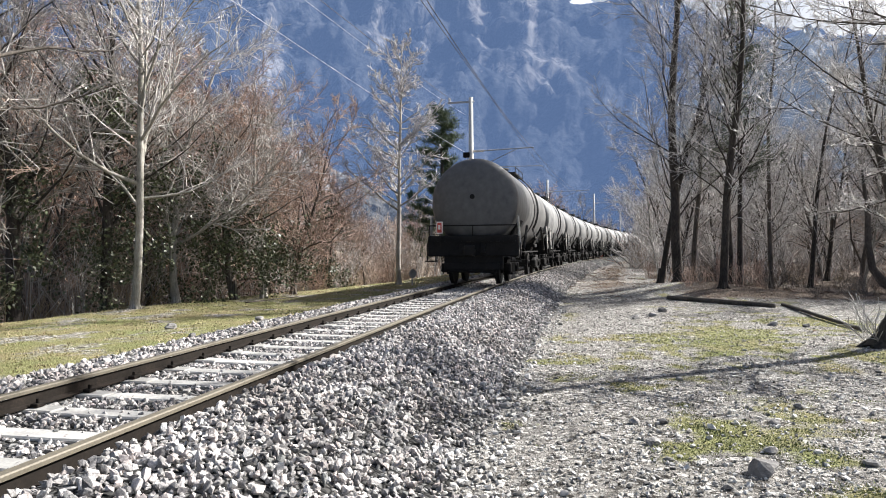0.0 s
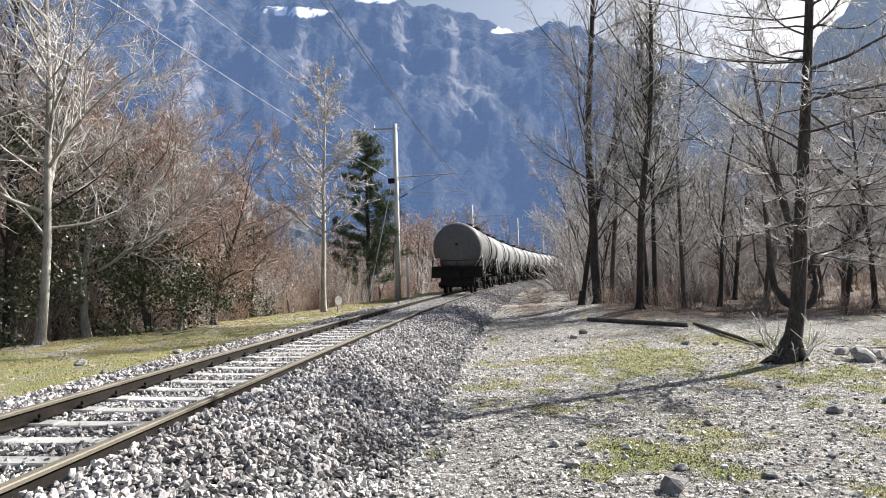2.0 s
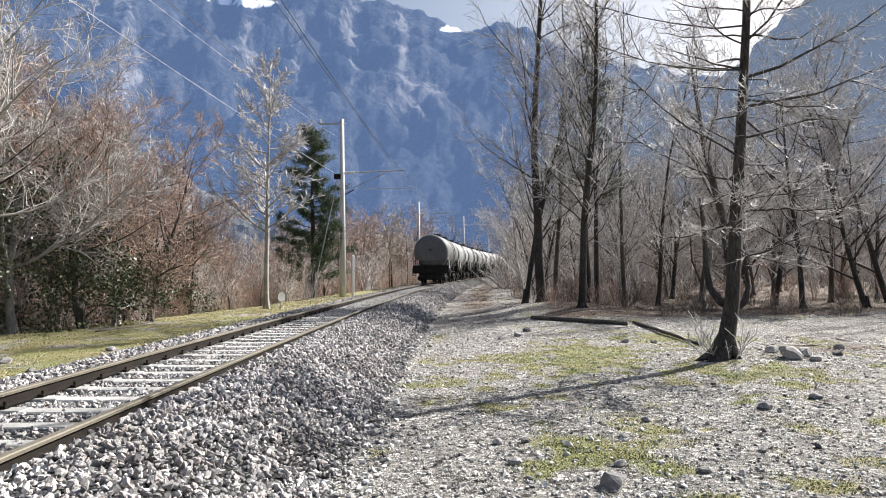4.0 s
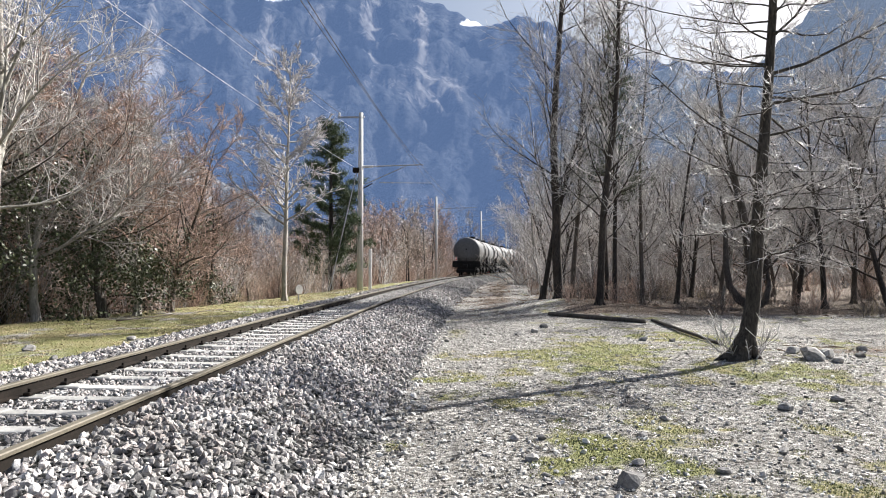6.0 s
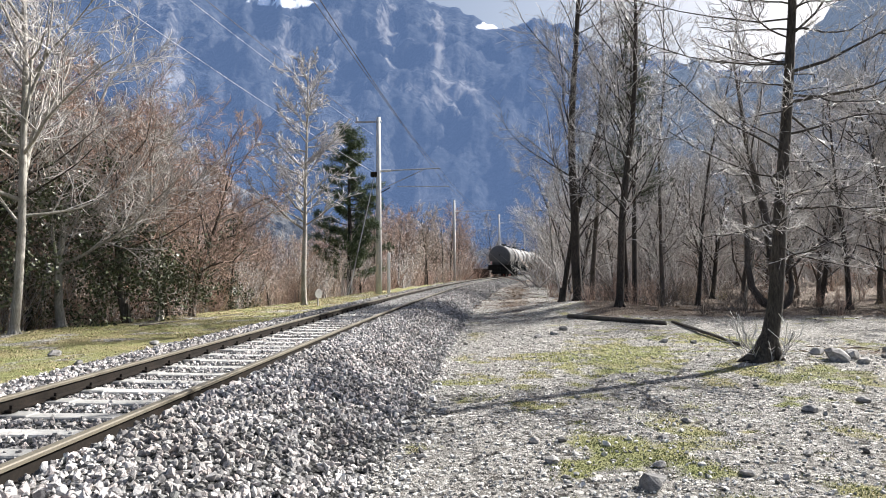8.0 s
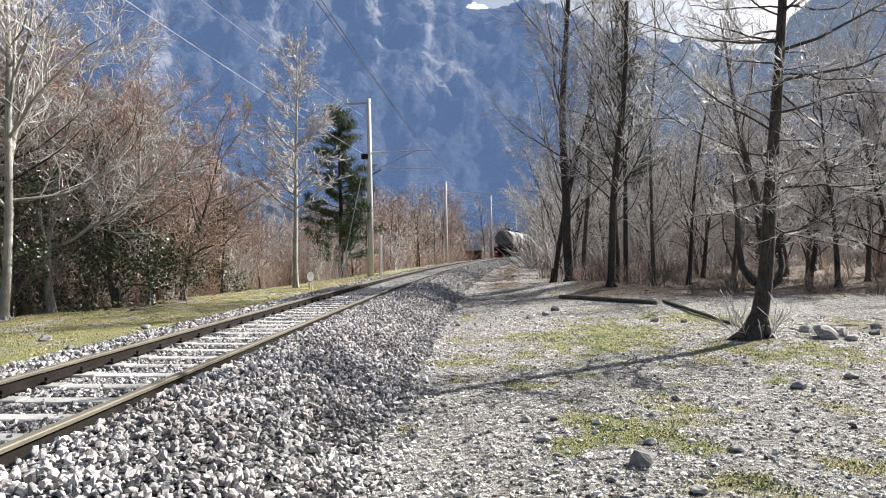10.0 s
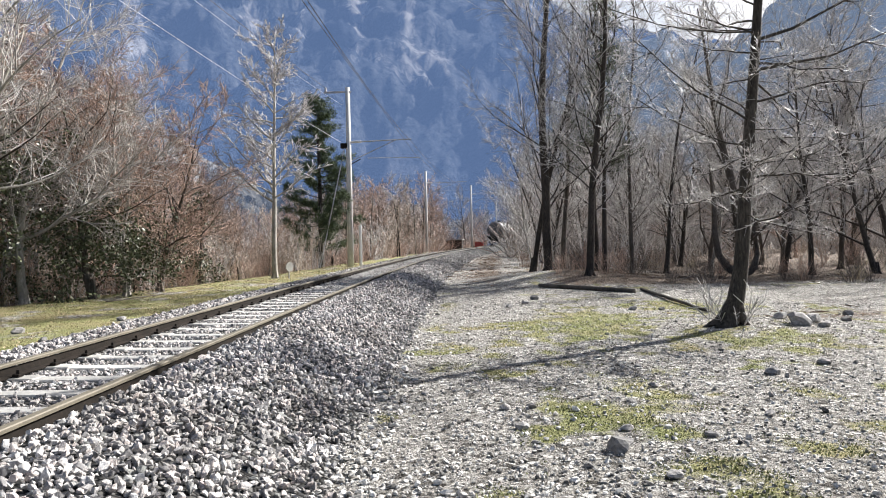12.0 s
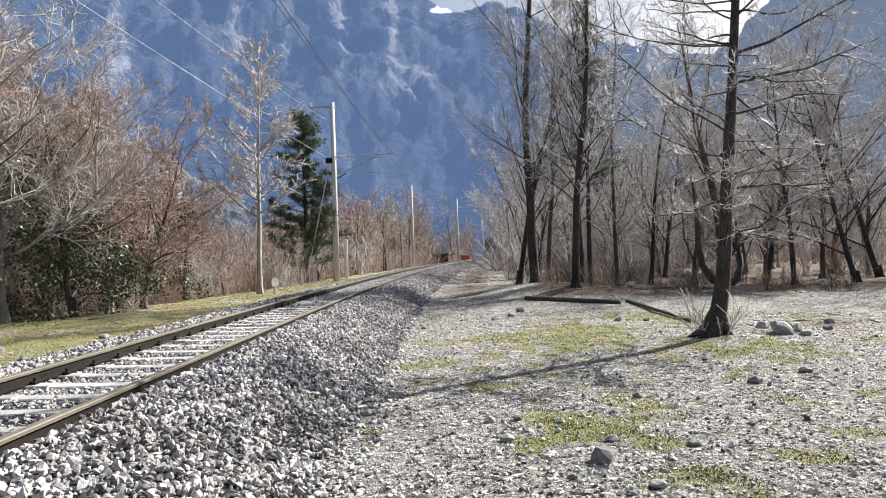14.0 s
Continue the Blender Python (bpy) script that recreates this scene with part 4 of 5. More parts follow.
# The single tree on the gravel, its trunk bent at the foot and sprouts round it.
def lone_tree():
    P = dict(BASE)
    P.update(size=13.0, kids=(34, 9, 5), angle=(78, 45, 45), len=(0.25, 0.34, 0.45), up=(0.0, 0.05, 0.06, 0.10), thick=(0.01, 0.01, 0.01), short=(0.5, 0.5, 0.4), thin=0.006, wobble=(0.0, 0.12, 0.17, 0.2))
    P["from"] = (0.16, 0.2, 0.1)
    rng = np.random.default_rng(77)
    root = tagged(new("tree"), "bare dark-trunked tree with a bent foot, standing on gravel", "tree")
    trunk, crown = Tubes(), Tubes()
    path = np.array([(-0.3, -0.05, -0.12), (-0.18, -0.03, 0.12), (-0.04, 0, 0.4), (0.06, 0, 0.9), (0.13, 0, 1.6), (0.18, 0, 2.4), (0.27, 0, 3.4), (0.38, 0, 4.6), (0.5, 0.02, 6.0), (0.6, 0.03, 8.0), (0.75, 0, 10.5), (0.85, 0, 13.0)])
    rad = np.array([0.27, 0.185, 0.145, 0.125, 0.115, 0.108, 0.097, 0.084, 0.07, 0.054, 0.034, 0.012])
    trunk.add(path, rad, 12)
    for a, ln in ((2.9, 0.5), (3.6, 0.45), (0.4, 0.4), (5.2, 0.35), (1.7, 0.35)):
        trunk.add([(-0.12 + math.cos(a) * ln, math.sin(a) * ln, -0.1), (-0.1 + math.cos(a) * 0.16, math.sin(a) * 0.16, 0.1), (-0.02, 0, 0.5)], [0.04, 0.09, 0.08], 6)
    def spray(p, d, ln, r, twigs):
        """A crooked bough that turns up towards its tip, set with short curled spurs."""
        n = 8
        pts, ds = [p], []
        for i in range(n):
            d = d + rng.normal(size=3) * np.array([0.22, 0.22, 0.14]) + np.array([0, 0, 0.05 if i > 3 else -0.03])
            d = d / np.linalg.norm(d)
            p = p + d * ln / n
            pts.append(p)
            ds.append(d)
        trunk.add(pts, np.linspace(r, 0.0045, n + 1), 5)
        for k in range(twigs):
            q = rng.uniform(1.2, n - 0.05)
            i = int(q)
            b = pts[i] + (pts[i + 1] - pts[i]) * (q - i)
            e = ds[i] + rng.normal(size=3) * np.array([0.75, 0.75, 0.35]) + np.array([0, 0, 0.15])
            e = e / np.linalg.norm(e)
            l2 = rng.uniform(0.18, 0.62) * (1.1 - 0.5 * q / n)
            m1 = b + e * l2 * 0.45
            e2 = e + np.array([0, 0, rng.uniform(0.2, 0.8)])
            m2 = m1 + e2 / np.linalg.norm(e2) * l2 * 0.35
            e3 = e2 + rng.normal(size=3) * 0.4 + np.array([0, 0, 0.3])
            tip = m2 + e3 / np.linalg.norm(e3) * l2 * 0.3
            crown.add([b, m1, m2, tip], [0.005, 0.0045, 0.0038, 0.0028], 4)
            for c in range(3):
                o = (m1, m2, (m1 + m2) / 2)[c]
                g = e + rng.normal(size=3) * 0.8
                crown.add([o, o + g / np.linalg.norm(g) * rng.uniform(0.06, 0.2)], [0.0036, 0.0026], 3)

    for k in range(74):
        z = 1.75 + 10.8 * ((k + rng.random()) / 74) ** 1.2
        base = np.array([np.interp(z, path[:, 2], path[:, i]) for i in range(3)])
        r0 = float(np.interp(z, path[:, 2], rad))
        a = k * 2.4 + rng.normal() * 0.5
        d = np.array([math.cos(a), math.sin(a), rng.uniform(-0.12, 0.4) + 0.05 * max(z - 5, 0)])
        ln = rng.uniform(0.9, 2.3) * (1.0 if z < 8 else 0.7)
        spray(base, d / np.linalg.norm(d), ln, min(r0 * 0.35, 0.011 * ln), int(7 + 8 * ln))
    for base_z, tip, r in ((5.1, (-2.4, -0.2, 5.3), 0.019), (4.42, (3.1, -0.35, 5.2), 0.032), (4.95, (3.4, -0.2, 6.5), 0.034), (5.6, (2.2, -0.6, 8.2), 0.026), (5.9, (-2.2, 0.5, 6.3), 0.018), (3.5, (-1.9, -0.2, 4.8), 0.022), (3.1, (-1.8, 0.1, 3.9), 0.018), (2.7, (1.9, -0.3, 3.3), 0.017)):
        b, t = np.array([0.1 + 0.065 * base_z, 0, base_z]), np.array(tip)
        mid = (b + t) / 2 + np.array([0, 0, -0.14])
        way = [b, b * 0.6 + mid * 0.4 + rng.normal(size=3) * 0.03, mid, mid * 0.6 + t * 0.4 + rng.normal(size=3) * 0.04, t]
        trunk.add(way, [r, r * 0.85, r * 0.65, r * 0.45, 0.008], 6)
        for q in range(9):
            w = rng.uniform(0.8, 3.95)
            p = way[int(w)] + (way[int(w) + 1] - way[int(w)]) * (w % 1)
            d = (t - b) / np.linalg.norm(t - b) + rng.normal(size=3) * 0.55
            spray(p, d / np.linalg.norm(d), rng.uniform(0.4, 1.0), 0.008, 7)
    for k in range(18):
        a = rng.uniform(0, 6.28)
        p = np.array([-0.12 + math.cos(a) * 0.25, math.sin(a) * 0.25, -0.05])
        d = np.array([math.cos(a) * 0.6, math.sin(a) * 0.6, 1.0]) + rng.normal(size=3) * 0.12
        grow(trunk, crown, p, d / np.linalg.norm(d), rng.uniform(0.35, 0.9), 0.006, 2, rng, P)
    trunk.ob("trunk", M_BARK_LONE, root)
    crown.ob("crown", M_TWIG_PALE, root)
    return root


place(lone_tree(), 7.16, 10.7)

# Tall trees at the wood's corner.
TALL = dict(kids=(52, 10, 7), angle=(44, 40, 40), spread=(9, 12, 16), len=(0.235, 0.42, 0.5), thick=(0.0085, 0.009, 0.010), up=(0.012, 0.07, 0.07, 0.07), thin=0.0058, wobble=(0.05, 0.14, 0.18, 0.2), short=(0.6, 0.5, 0.4))
TALL["from"] = (0.14, 0.1, 0.1)
SLIM = dict(TALL, kids=(30, 8, 6), len=(0.19, 0.42, 0.5))
CORNER = "tall trees at the wood's corner"
place(tree("tree", 5, 17, 0.2, (M_BARK_DARK, M_TWIG), "tall bare tree with a thick dark trunk forking high up", group=CORNER, **TALL), 8.75, 25.2)
place(tree("tree", 6, 15, 0.11, (M_BARK_DARK, M_TWIG_PALE), "slender bare tree close beside a thicker trunk", lean=(0.03, 0.0), group=CORNER, **SLIM), 8.2, 25.6)
place(tree("tree", 7, 16, 0.14, (M_BARK_DARK, M_TWIG_PALE), "tall straight bare tree with a sunlit trunk edge", lean=(0.02, 0), group=CORNER, **TALL), 9.25, 22.4)
place(tree("tree", 8, 13, 0.11, (M_BARK_DARK, M_TWIG_PALE), "dark leaning bare trunk among brush", lean=(0.12, 0.05), group=CORNER, **SLIM), 11.6, 27.5)
place(tree("tree", 9, 14, 0.11, (M_BARK, M_TWIG_PALE), "bare brown-stemmed tree at the wood's edge", lean=(-0.01, 0.03), group=CORNER, **SLIM), 9.75, 26.4)
place(tree("tree", 10, 12, 0.09, (M_BARK, M_TWIG_PALE), "upright dark bare tree behind the clearing's logs", group=CORNER, **SLIM), 12.2, 25.2)
place(tree("tree", 11, 11, 0.1, (M_BARK_DARK, M_TWIG_PALE), "thin bare tree with pale twigs behind the clearing", lean=(0.05, 0.02), group=CORNER, **SLIM), 14.0, 25.8)
place(pine(15, 11.0, 0.11, 1.8, "tall thin grey-green pine with ragged tufts behind bare trees", 0.35, 8, M_NEEDLE_GREY), 10.9, 24.9)
place(pine(16, 10.6, 0.17, 2.6, "dark green pine beside the catenary pole", 0.1), -0.1, 41.5)

# Left of the line.
SILVER = dict(kids=(44, 10, 5), wobble=(0.018, 0.12, 0.17, 0.2), angle=(60, 42, 44), spread=(9, 14, 16), len=(0.31, 0.36, 0.5), thick=(0.018, 0.015, 0.014), up=(0.004, 0.035, 0.07, 0.08), thin=0.013, taper=(0.15, 0.25, 0.3, 0.4), short=(0.75, 0.5, 0.4))
SILVER["from"] = (0.3, 0.15, 0.1)
place(tree("tree", 18, 10.6, 0.12, (M_BARK_PALE, M_TWIG_PALE), "slender silvery bare tree beside the railway verge", **SILVER), -1.95, 28.9)
ivy_stump = place(tree("tree", 19, 4.6, 0.09, (M_BARK_DARK, M_TWIG), "short dead trunk wrapped in dark ivy", kids=(6, 3, 2), segs=(6, 4, 3, 2)), -4.75, 27.6)
add_ivy(ivy_stump, 4.0, 0.1, 3, 150, 0.45)

BIG = dict(kids=(36, 10, 6), angle=(50, 44, 42), len=(0.34, 0.42, 0.5), thick=(0.012, 0.011, 0.011), thin=0.008, up=(0.02, 0.09, 0.06, 0.07), short=(0.45, 0.5, 0.4))
VASE = dict(segs=(9, 6, 3, 1), kids=(24, 12, 8), angle=(46, 42, 42), spread=(16, 16, 18), len=(0.52, 0.34, 0.5), thick=(0.010, 0.011, 0.012), thin=0.0075, wobble=(0.09, 0.17, 0.2, 0.2), up=(0.01, 0.05, 0.06, 0.06), short=(0.55, 0.35, 0.4), taper=(0.1, 0.2, 0.3, 0.4))
VASE["from"] = (0.1, 0.15, 0.1)
big = place(tree("tree", 24, 13, 0.11, (M_BARK_PALE, M_TWIG_PALE), "large pale bare tree spreading over the bank", lean=(0.08, 0), **BIG), -7.9, 17.2)
ivy_a = place(tree("tree", 25, 10, 0.17, (M_BARK_DARK, M_TWIG), "bare tree with ivy over its trunk", **BIG), -9.0, 18.0)
add_ivy(ivy_a, 6.3, 0.2, 4, 260, 0.42)
ivy_b = place(tree("tree", 26, 6.6, 0.1, (M_BARK, M_TWIG_RED), "bare tree smothered low down in dark ivy", **VASE), -6.3, 20.2)
add_ivy(ivy_b, 2.9, 0.25, 5, 150, 0.85)
ivy_c = place(tree("tree", 27, 5.6, 0.1, (M_BARK, M_TWIG_RED), "russet bare tree smothered low down in dark ivy", **VASE), -5.0, 22.3)
add_ivy(ivy_c, 2.3, 0.2, 6, 100, 0.65)
ivy_e = place(tree("tree", 30, 8.2, 0.12, (M_BARK_PALE, M_TWIG_PALE), "crooked bare tree with ivy hanging in its lower boughs", lean=(-0.1, 0.0), **VASE), -7.7, 19.3)
add_ivy(ivy_e, 4.6, 0.25, 8, 210, 0.8)
ivy_f = place(tree("tree", 42, 6.0, 0.1, (M_BARK_PALE, M_TWIG), "low spreading bare tree with dark ivy at its foot", lean=(0.12, 0.0), **VASE), -5.6, 20.9)
add_ivy(ivy_f, 2.2, 0.2, 9, 80, 0.8)
place(tree("tree", 28, 12, 0.2, (M_BARK, M_TWIG), "wide bare tree with long grey boughs on the bank", lean=(0.15, -0.05), kids=(24, 9, 6), angle=(70, 46, 45), len=(0.46, 0.36, 0.45), thick=(0.011, 0.011, 0.011), thin=0.007), -10.2, 12.8)
ivy_d = place(tree("tree", 29, 10, 0.2, (M_BARK_DARK, M_TWIG), "dark trunk on the bank with heavy ivy", **BIG), -10.6, 16.6)
add_ivy(ivy_d, 5.4, 0.25, 7, 160, 0.5)

# Woods: a few kinds, each repeated.
LIGHT = dict(segs=(8, 4, 3, 1), sides=(7, 4, 3, 3), kids=(20, 11, 8), thin=0.008, wobble=(0.08, 0.16, 0.2, 0.2), spread=(14, 15, 18), angle=(44, 42, 42), len=(0.5, 0.34, 0.5), thick=(0.010, 0.011, 0.012), up=(0.01, 0.05, 0.06, 0.06), short=(0.6, 0.35, 0.4), taper=(0.1, 0.2, 0.3, 0.4))
LIGHT["from"] = (0.09, 0.15, 0.1)
KINDS = [
    tree("tree", 31, 9.5, 0.12, (M_BARK, M_TWIG_RED), "russet bare woodland tree", group="woodland trees", **LIGHT),
    tree("tree", 32, 11, 0.14, (M_BARK, M_TWIG_RED), "russet bare woodland tree", group="woodland trees", lean=(0.06, 0.02), **LIGHT),
    tree("tree", 33, 10, 0.13, (M_BARK, M_TWIG), "grey bare woodland tree", group="woodland trees", **LIGHT),
    tree("tree", 34, 12, 0.15, (M_BARK_DARK, M_TWIG), "dark-trunked bare woodland tree", group="woodland trees", lean=(-0.05, 0.03), **LIGHT),
    tree("tree", 35, 8, 0.1, (M_BARK_PALE, M_TWIG_PALE), "pale bare woodland tree", group="woodland trees", **LIGHT),
    tree("tree", 36, 9, 0.12, (M_BARK_DARK, M_TWIG_RED), "dark-stemmed russet woodland tree", group="woodland trees", lean=(0.1, 0.0), **LIGHT),
]
FAR = dict(segs=(6, 3, 1, 1), sides=(5, 3, 3, 3), kids=(14, 9, 7), thin=0.0145, spread=(14, 15, 18), angle=(42, 40, 40), len=(0.5, 0.34, 0.5), thick=(0.011, 0.014, 0.014), up=(0.01, 0.05, 0.06, 0.06), short=(0.6, 0.35, 0.4), taper=(0.1, 0.2, 0.3, 0.4))
FAR["from"] = (0.06, 0.12, 0.1)
KINDS += [tree("tree", 37, 8.5, 0.12, (M_BARK, M_TWIG_RED), "dense russet bare tree deep in the wood", group="woodland trees", **FAR),
          tree("tree", 38, 9.5, 0.13, (M_BARK_DARK, M_TWIG), "dense grey bare tree deep in the wood", group="woodland trees", **FAR),
          tree("tree", 39, 7.5, 0.1, (M_BARK, M_TWIG_BROWN), "dense brown bare tree deep in the wood", group="woodland trees", **FAR)]
wrng = random.Random(11)
used = [0] * len(KINDS)


HEIGHT = (9.5, 11, 10, 12, 8, 9, 8.5, 9.5, 7.5)


def canopy(x, y):
    """How high the wood's crowns grow: tall on the near bank, low towards the railway's bend."""
    az, d = math.degrees(math.atan2(x, y)), math.hypot(x, y)
    rise = np.interp(az, [-40, -30, -24, -20, -17.5, -15, -13.5, -12, -10, -8, -4, 0, 4, 8, 11, 13], [25, 22, 17.5, 15, 13.8, 12.2, 10.4, 8, 5.6, 4.2, 3.6, 4.6, 6.6, 7.2, 6.6, 6.2])
    return 1.65 + d * math.tan(radians(float(rise))) - gz(x, y)


def plant(kind, x, y, sc):
    if float(line_coords(x, y)[1]) < 0:
        sc = min(sc, canopy(x, y) / HEIGHT[kind] * wrng.uniform(0.72, 0.95))
        if sc < 0.3:
            return
    rz = wrng.uniform(0, 360)
    if used[kind] == 0:
        place(KINDS[kind], x, y, rz, sc)
    else:
        ob = copy_thing(KINDS[kind], pose(x, y, gz(x, y), 0, 0, rz))
        ob.scale = (sc, sc, sc)
    used[kind] += 1


def wood(count, s0, s1, u0, u1, kinds, lo, hi, gap, taken):
    tries = 0
    while count and tries < 4000:
        tries += 1
        s, u = wrng.uniform(s0, s1), wrng.uniform(u0, u1)
        edge = float(verge_edge(s))
        if u < 0 and u > edge - 0.8 or abs(u) < 4.5:
            continue
        x, y, h = along(s, u)
        if any((x - a) ** 2 + (y - b) ** 2 < gap * gap for a, b in taken):
            continue
        if x > 10 and y < 20.5:
            continue
        taken.append((x, y))
        plant(wrng.choice(kinds), x, y, wrng.uniform(lo, hi))
        count -= 1


TAKEN = [(8.75, 25.2), (9.25, 22.4), (0.1, 42.5), (-0.2, 38.5), (-1.95, 28.9), (-7.9, 17.2), (-9, 18), (-6.4, 20), (-5, 22.3), (-10.2, 12.8), (7.72, 10.45)]
wood(46, 12, 36, -24, -5.6, (0, 1, 2, 4, 5, 5), 0.85, 1.12, 1.3, TAKEN)
for k, x, y, sc in ((0, -8, 24, 1.0), (1, -6.6, 25.8, 0.82), (5, -9.5, 27, 1.1), (0, -5.3, 28.5, 0.72), (1, -7.5, 29.5, 0.85), (5, -11, 25, 1.2), (0, -3.7, 31.5, 0.62), (5, -5.8, 33, 0.78), (1, -12.5, 21, 1.05), (0, -11.5, 19.5, 1.15)):
    TAKEN.append((x, y))
    plant(k, x, y, sc)
wood(16, 22, 46, -26, -9, (6, 8, 6), 0.95, 1.25, 1.5, TAKEN)
wood(42, 38, 92, -20, -5.4, (6, 8, 6, 8, 7), 0.95, 1.25, 1.5, TAKEN)
wood(20, 92, 150, -24, -6.5, (6, 7, 8), 0.95, 1.2, 2.0, TAKEN)
wood(26, 25, 50, 6.5, 24, (2, 3, 3, 4, 2), 0.65, 0.95, 1.9, TAKEN)
wood(34, 48, 120, 5.0, 30, (6, 7, 7, 8), 0.85, 1.2, 2.2, TAKEN)
wood(8, 120, 190, -4, 40, (6, 7, 8), 1.0, 1.3, 3.0, TAKEN)
wood(22, 20, 70, 24, 50, (7, 7, 8, 6), 0.6, 0.95, 2.6, TAKEN)
wood(8, 16, 30, 14, 30, (2, 3), 0.65, 0.9, 2.6, TAKEN)

# The tree with two boughs curving up from its foot, beyond the gravel lane.
elbow = tree("tree", 41, 11, 0.24, (M_BARK, M_TWIG), "bare tree with boughs curving up from its foot", **LIGHT)
et = Tubes()
et.add([(-0.1, 0, 0.1), (-0.6, 0, 0.35), (-1.0, 0, 0.9), (-1.15, 0, 1.7), (-1.1, 0.1, 2.9), (-1.3, 0.1, 4.5)], [0.2, 0.17, 0.14, 0.12, 0.1, 0.04], 8)
et.add([(0.15, 0, 0.0), (0.55, 0, 0.3), (0.75, 0, 0.9), (0.6, 0, 1.7), (0.65, 0.1, 2.8)], [0.16, 0.14, 0.12, 0.1, 0.03], 8)
et.ob("bough", M_BARK, elbow)
place(elbow, 16.6, 24.6)

# Brush along the woods' edges.
BRUSH = [shrub("shrub", 51, 2.6, 20, M_TWIG_BROWN, "brown leafless thicket of thin stems"), shrub("shrub", 52, 1.9, 22, M_TWIG_RED, "low russet leafless brushwood on leaf litter"),
         shrub("shrub", 53, 3.2, 17, M_TWIG_PALE, "grey leafless saplings growing in a clump", 0.3), shrub("shrub", 54, 1.2, 26, M_STRAW, "pale dry stalks and brambles", 0.9, 0.007)]
BRUSH.append(shrub("shrub", 55, 1.7, 30, M_BRAMBLE, "dark tangled bramble thicket under the trees", 0.8, 0.009, 7))
for b in BRUSH:
    tagged(b, group="brush at the woodland edge")
bused = [0] * 5


def brush(count, s0, s1, u0, u1, kinds, lo, hi, follow=False):
    for k in range(count):
        s, u = wrng.uniform(s0, s1), wrng.uniform(u0, u1)
        if follow:
            u = float(verge_edge(s)) - 0.5 + u
        x, y, h = along(s, u)
        if x > 10 and y < 19:
            continue
        kind, sc, rz = wrng.choice(kinds), wrng.uniform(lo, hi), wrng.uniform(0, 360)
        m = pose(x, y, gz(x, y), 0, 0, rz)
        if bused[kind]:
            ob = copy_thing(BRUSH[kind], m)
        else:
            ob = BRUSH[kind]
            ob.matrix_world = m
        ob.scale = (sc, sc, sc)
        bused[kind] += 1


brush(56, 9, 40, -4.0, 0.0, (0, 1, 2, 0, 3), 0.6, 1.2, True)
brush(44, 36, 100, -4.0, 0.0, (0, 1, 2, 1), 0.8, 1.5, True)
brush(18, 100, 165, -6.0, 0.0, (0, 1), 0.8, 1.4, True)
brush(42, 23, 60, 6.0, 22, (0, 1, 2, 4, 4), 0.5, 1.0)
brush(44, 19, 34, 6.5, 18, (4, 4, 1), 0.3, 0.7)
brush(26, 11, 26, -2.0, -0.3, (2, 2, 3, 0), 0.6, 1.3, True)
brush(18, 24, 70, 22, 50, (0, 1, 2), 0.8, 1.3)
brush(26, 45, 130, 5.2, 14, (0, 1, 2), 0.8, 1.6)
brush(30, 15, 34, 9.5, 30, (3, 1, 0), 0.4, 0.85)


# ---- far woods, uncountable ----
def far_wood(name, mat, count, az0, az1, d0, d1, seed, label):
    rng = np.random.default_rng(seed)
    vs, fs, n = [], [], 0
    for k in range(count):
        a, d = radians(rng.uniform(az0, az1)), rng.uniform(d0, d1)
        x, y = d * math.sin(a), d * math.cos(a)
        s, u = line_coords(x, y)
        if abs(u) < 5.5:
            continue
        h, m = rng.uniform(6, 10), 110
        base = rng.normal(size=(m, 3)) * np.array([0.9, 0.9, 0]) + np.array([x, y, 0])
        base[:, 2] = gz(x, y) + h * rng.random(m) ** 1.2 * 0.75 - 0.2
        base[:7, 2] = gz(x, y) - 0.3
        t = rng.normal(size=(m, 3)) * np.array([0.5, 0.5, 0.25]) + np.array([0, 0, 0.8])
        t /= np.linalg.norm(t, axis=1)[:, None]
        ln, r = h * rng.uniform(0.12, 0.3, m), np.full(m, 0.032)
        ln[:7], r[:7] = h * rng.uniform(0.6, 1.0, 7), 0.07
        w = np.cross(t, rng.normal(size=(m, 3)))
        w /= np.linalg.norm(w, axis=1)[:, None]
        q = np.cross(t, w)
        rr = r[:, None]
        v = np.stack([base + w * rr, base - w * rr * 0.5 + q * rr * 0.87, base - w * rr * 0.5 - q * rr * 0.87, base + t * ln[:, None]], 1).reshape(-1, 3)
        o = n + np.arange(m)[:, None] * 4
        vs.append(v)
        fs += [o + np.array([0, 1, 3]), o + np.array([1, 2, 3]), o + np.array([2, 0, 3])]
        n += 4 * m
    return tagged(mesh_ob(name, np.concatenate(vs), np.concatenate(fs), mat), label, "woodland", kind="stuff")


far_wood("far_wood", M_TWIG, 300, 12, 62, 58, 130, 5, "far brown leafless woodland across the valley floor")
far_wood("far_wood_grey", M_TWIG_RED, 260, -42, 24, 75, 150, 6, "far russet leafless woodland along the valley floor")


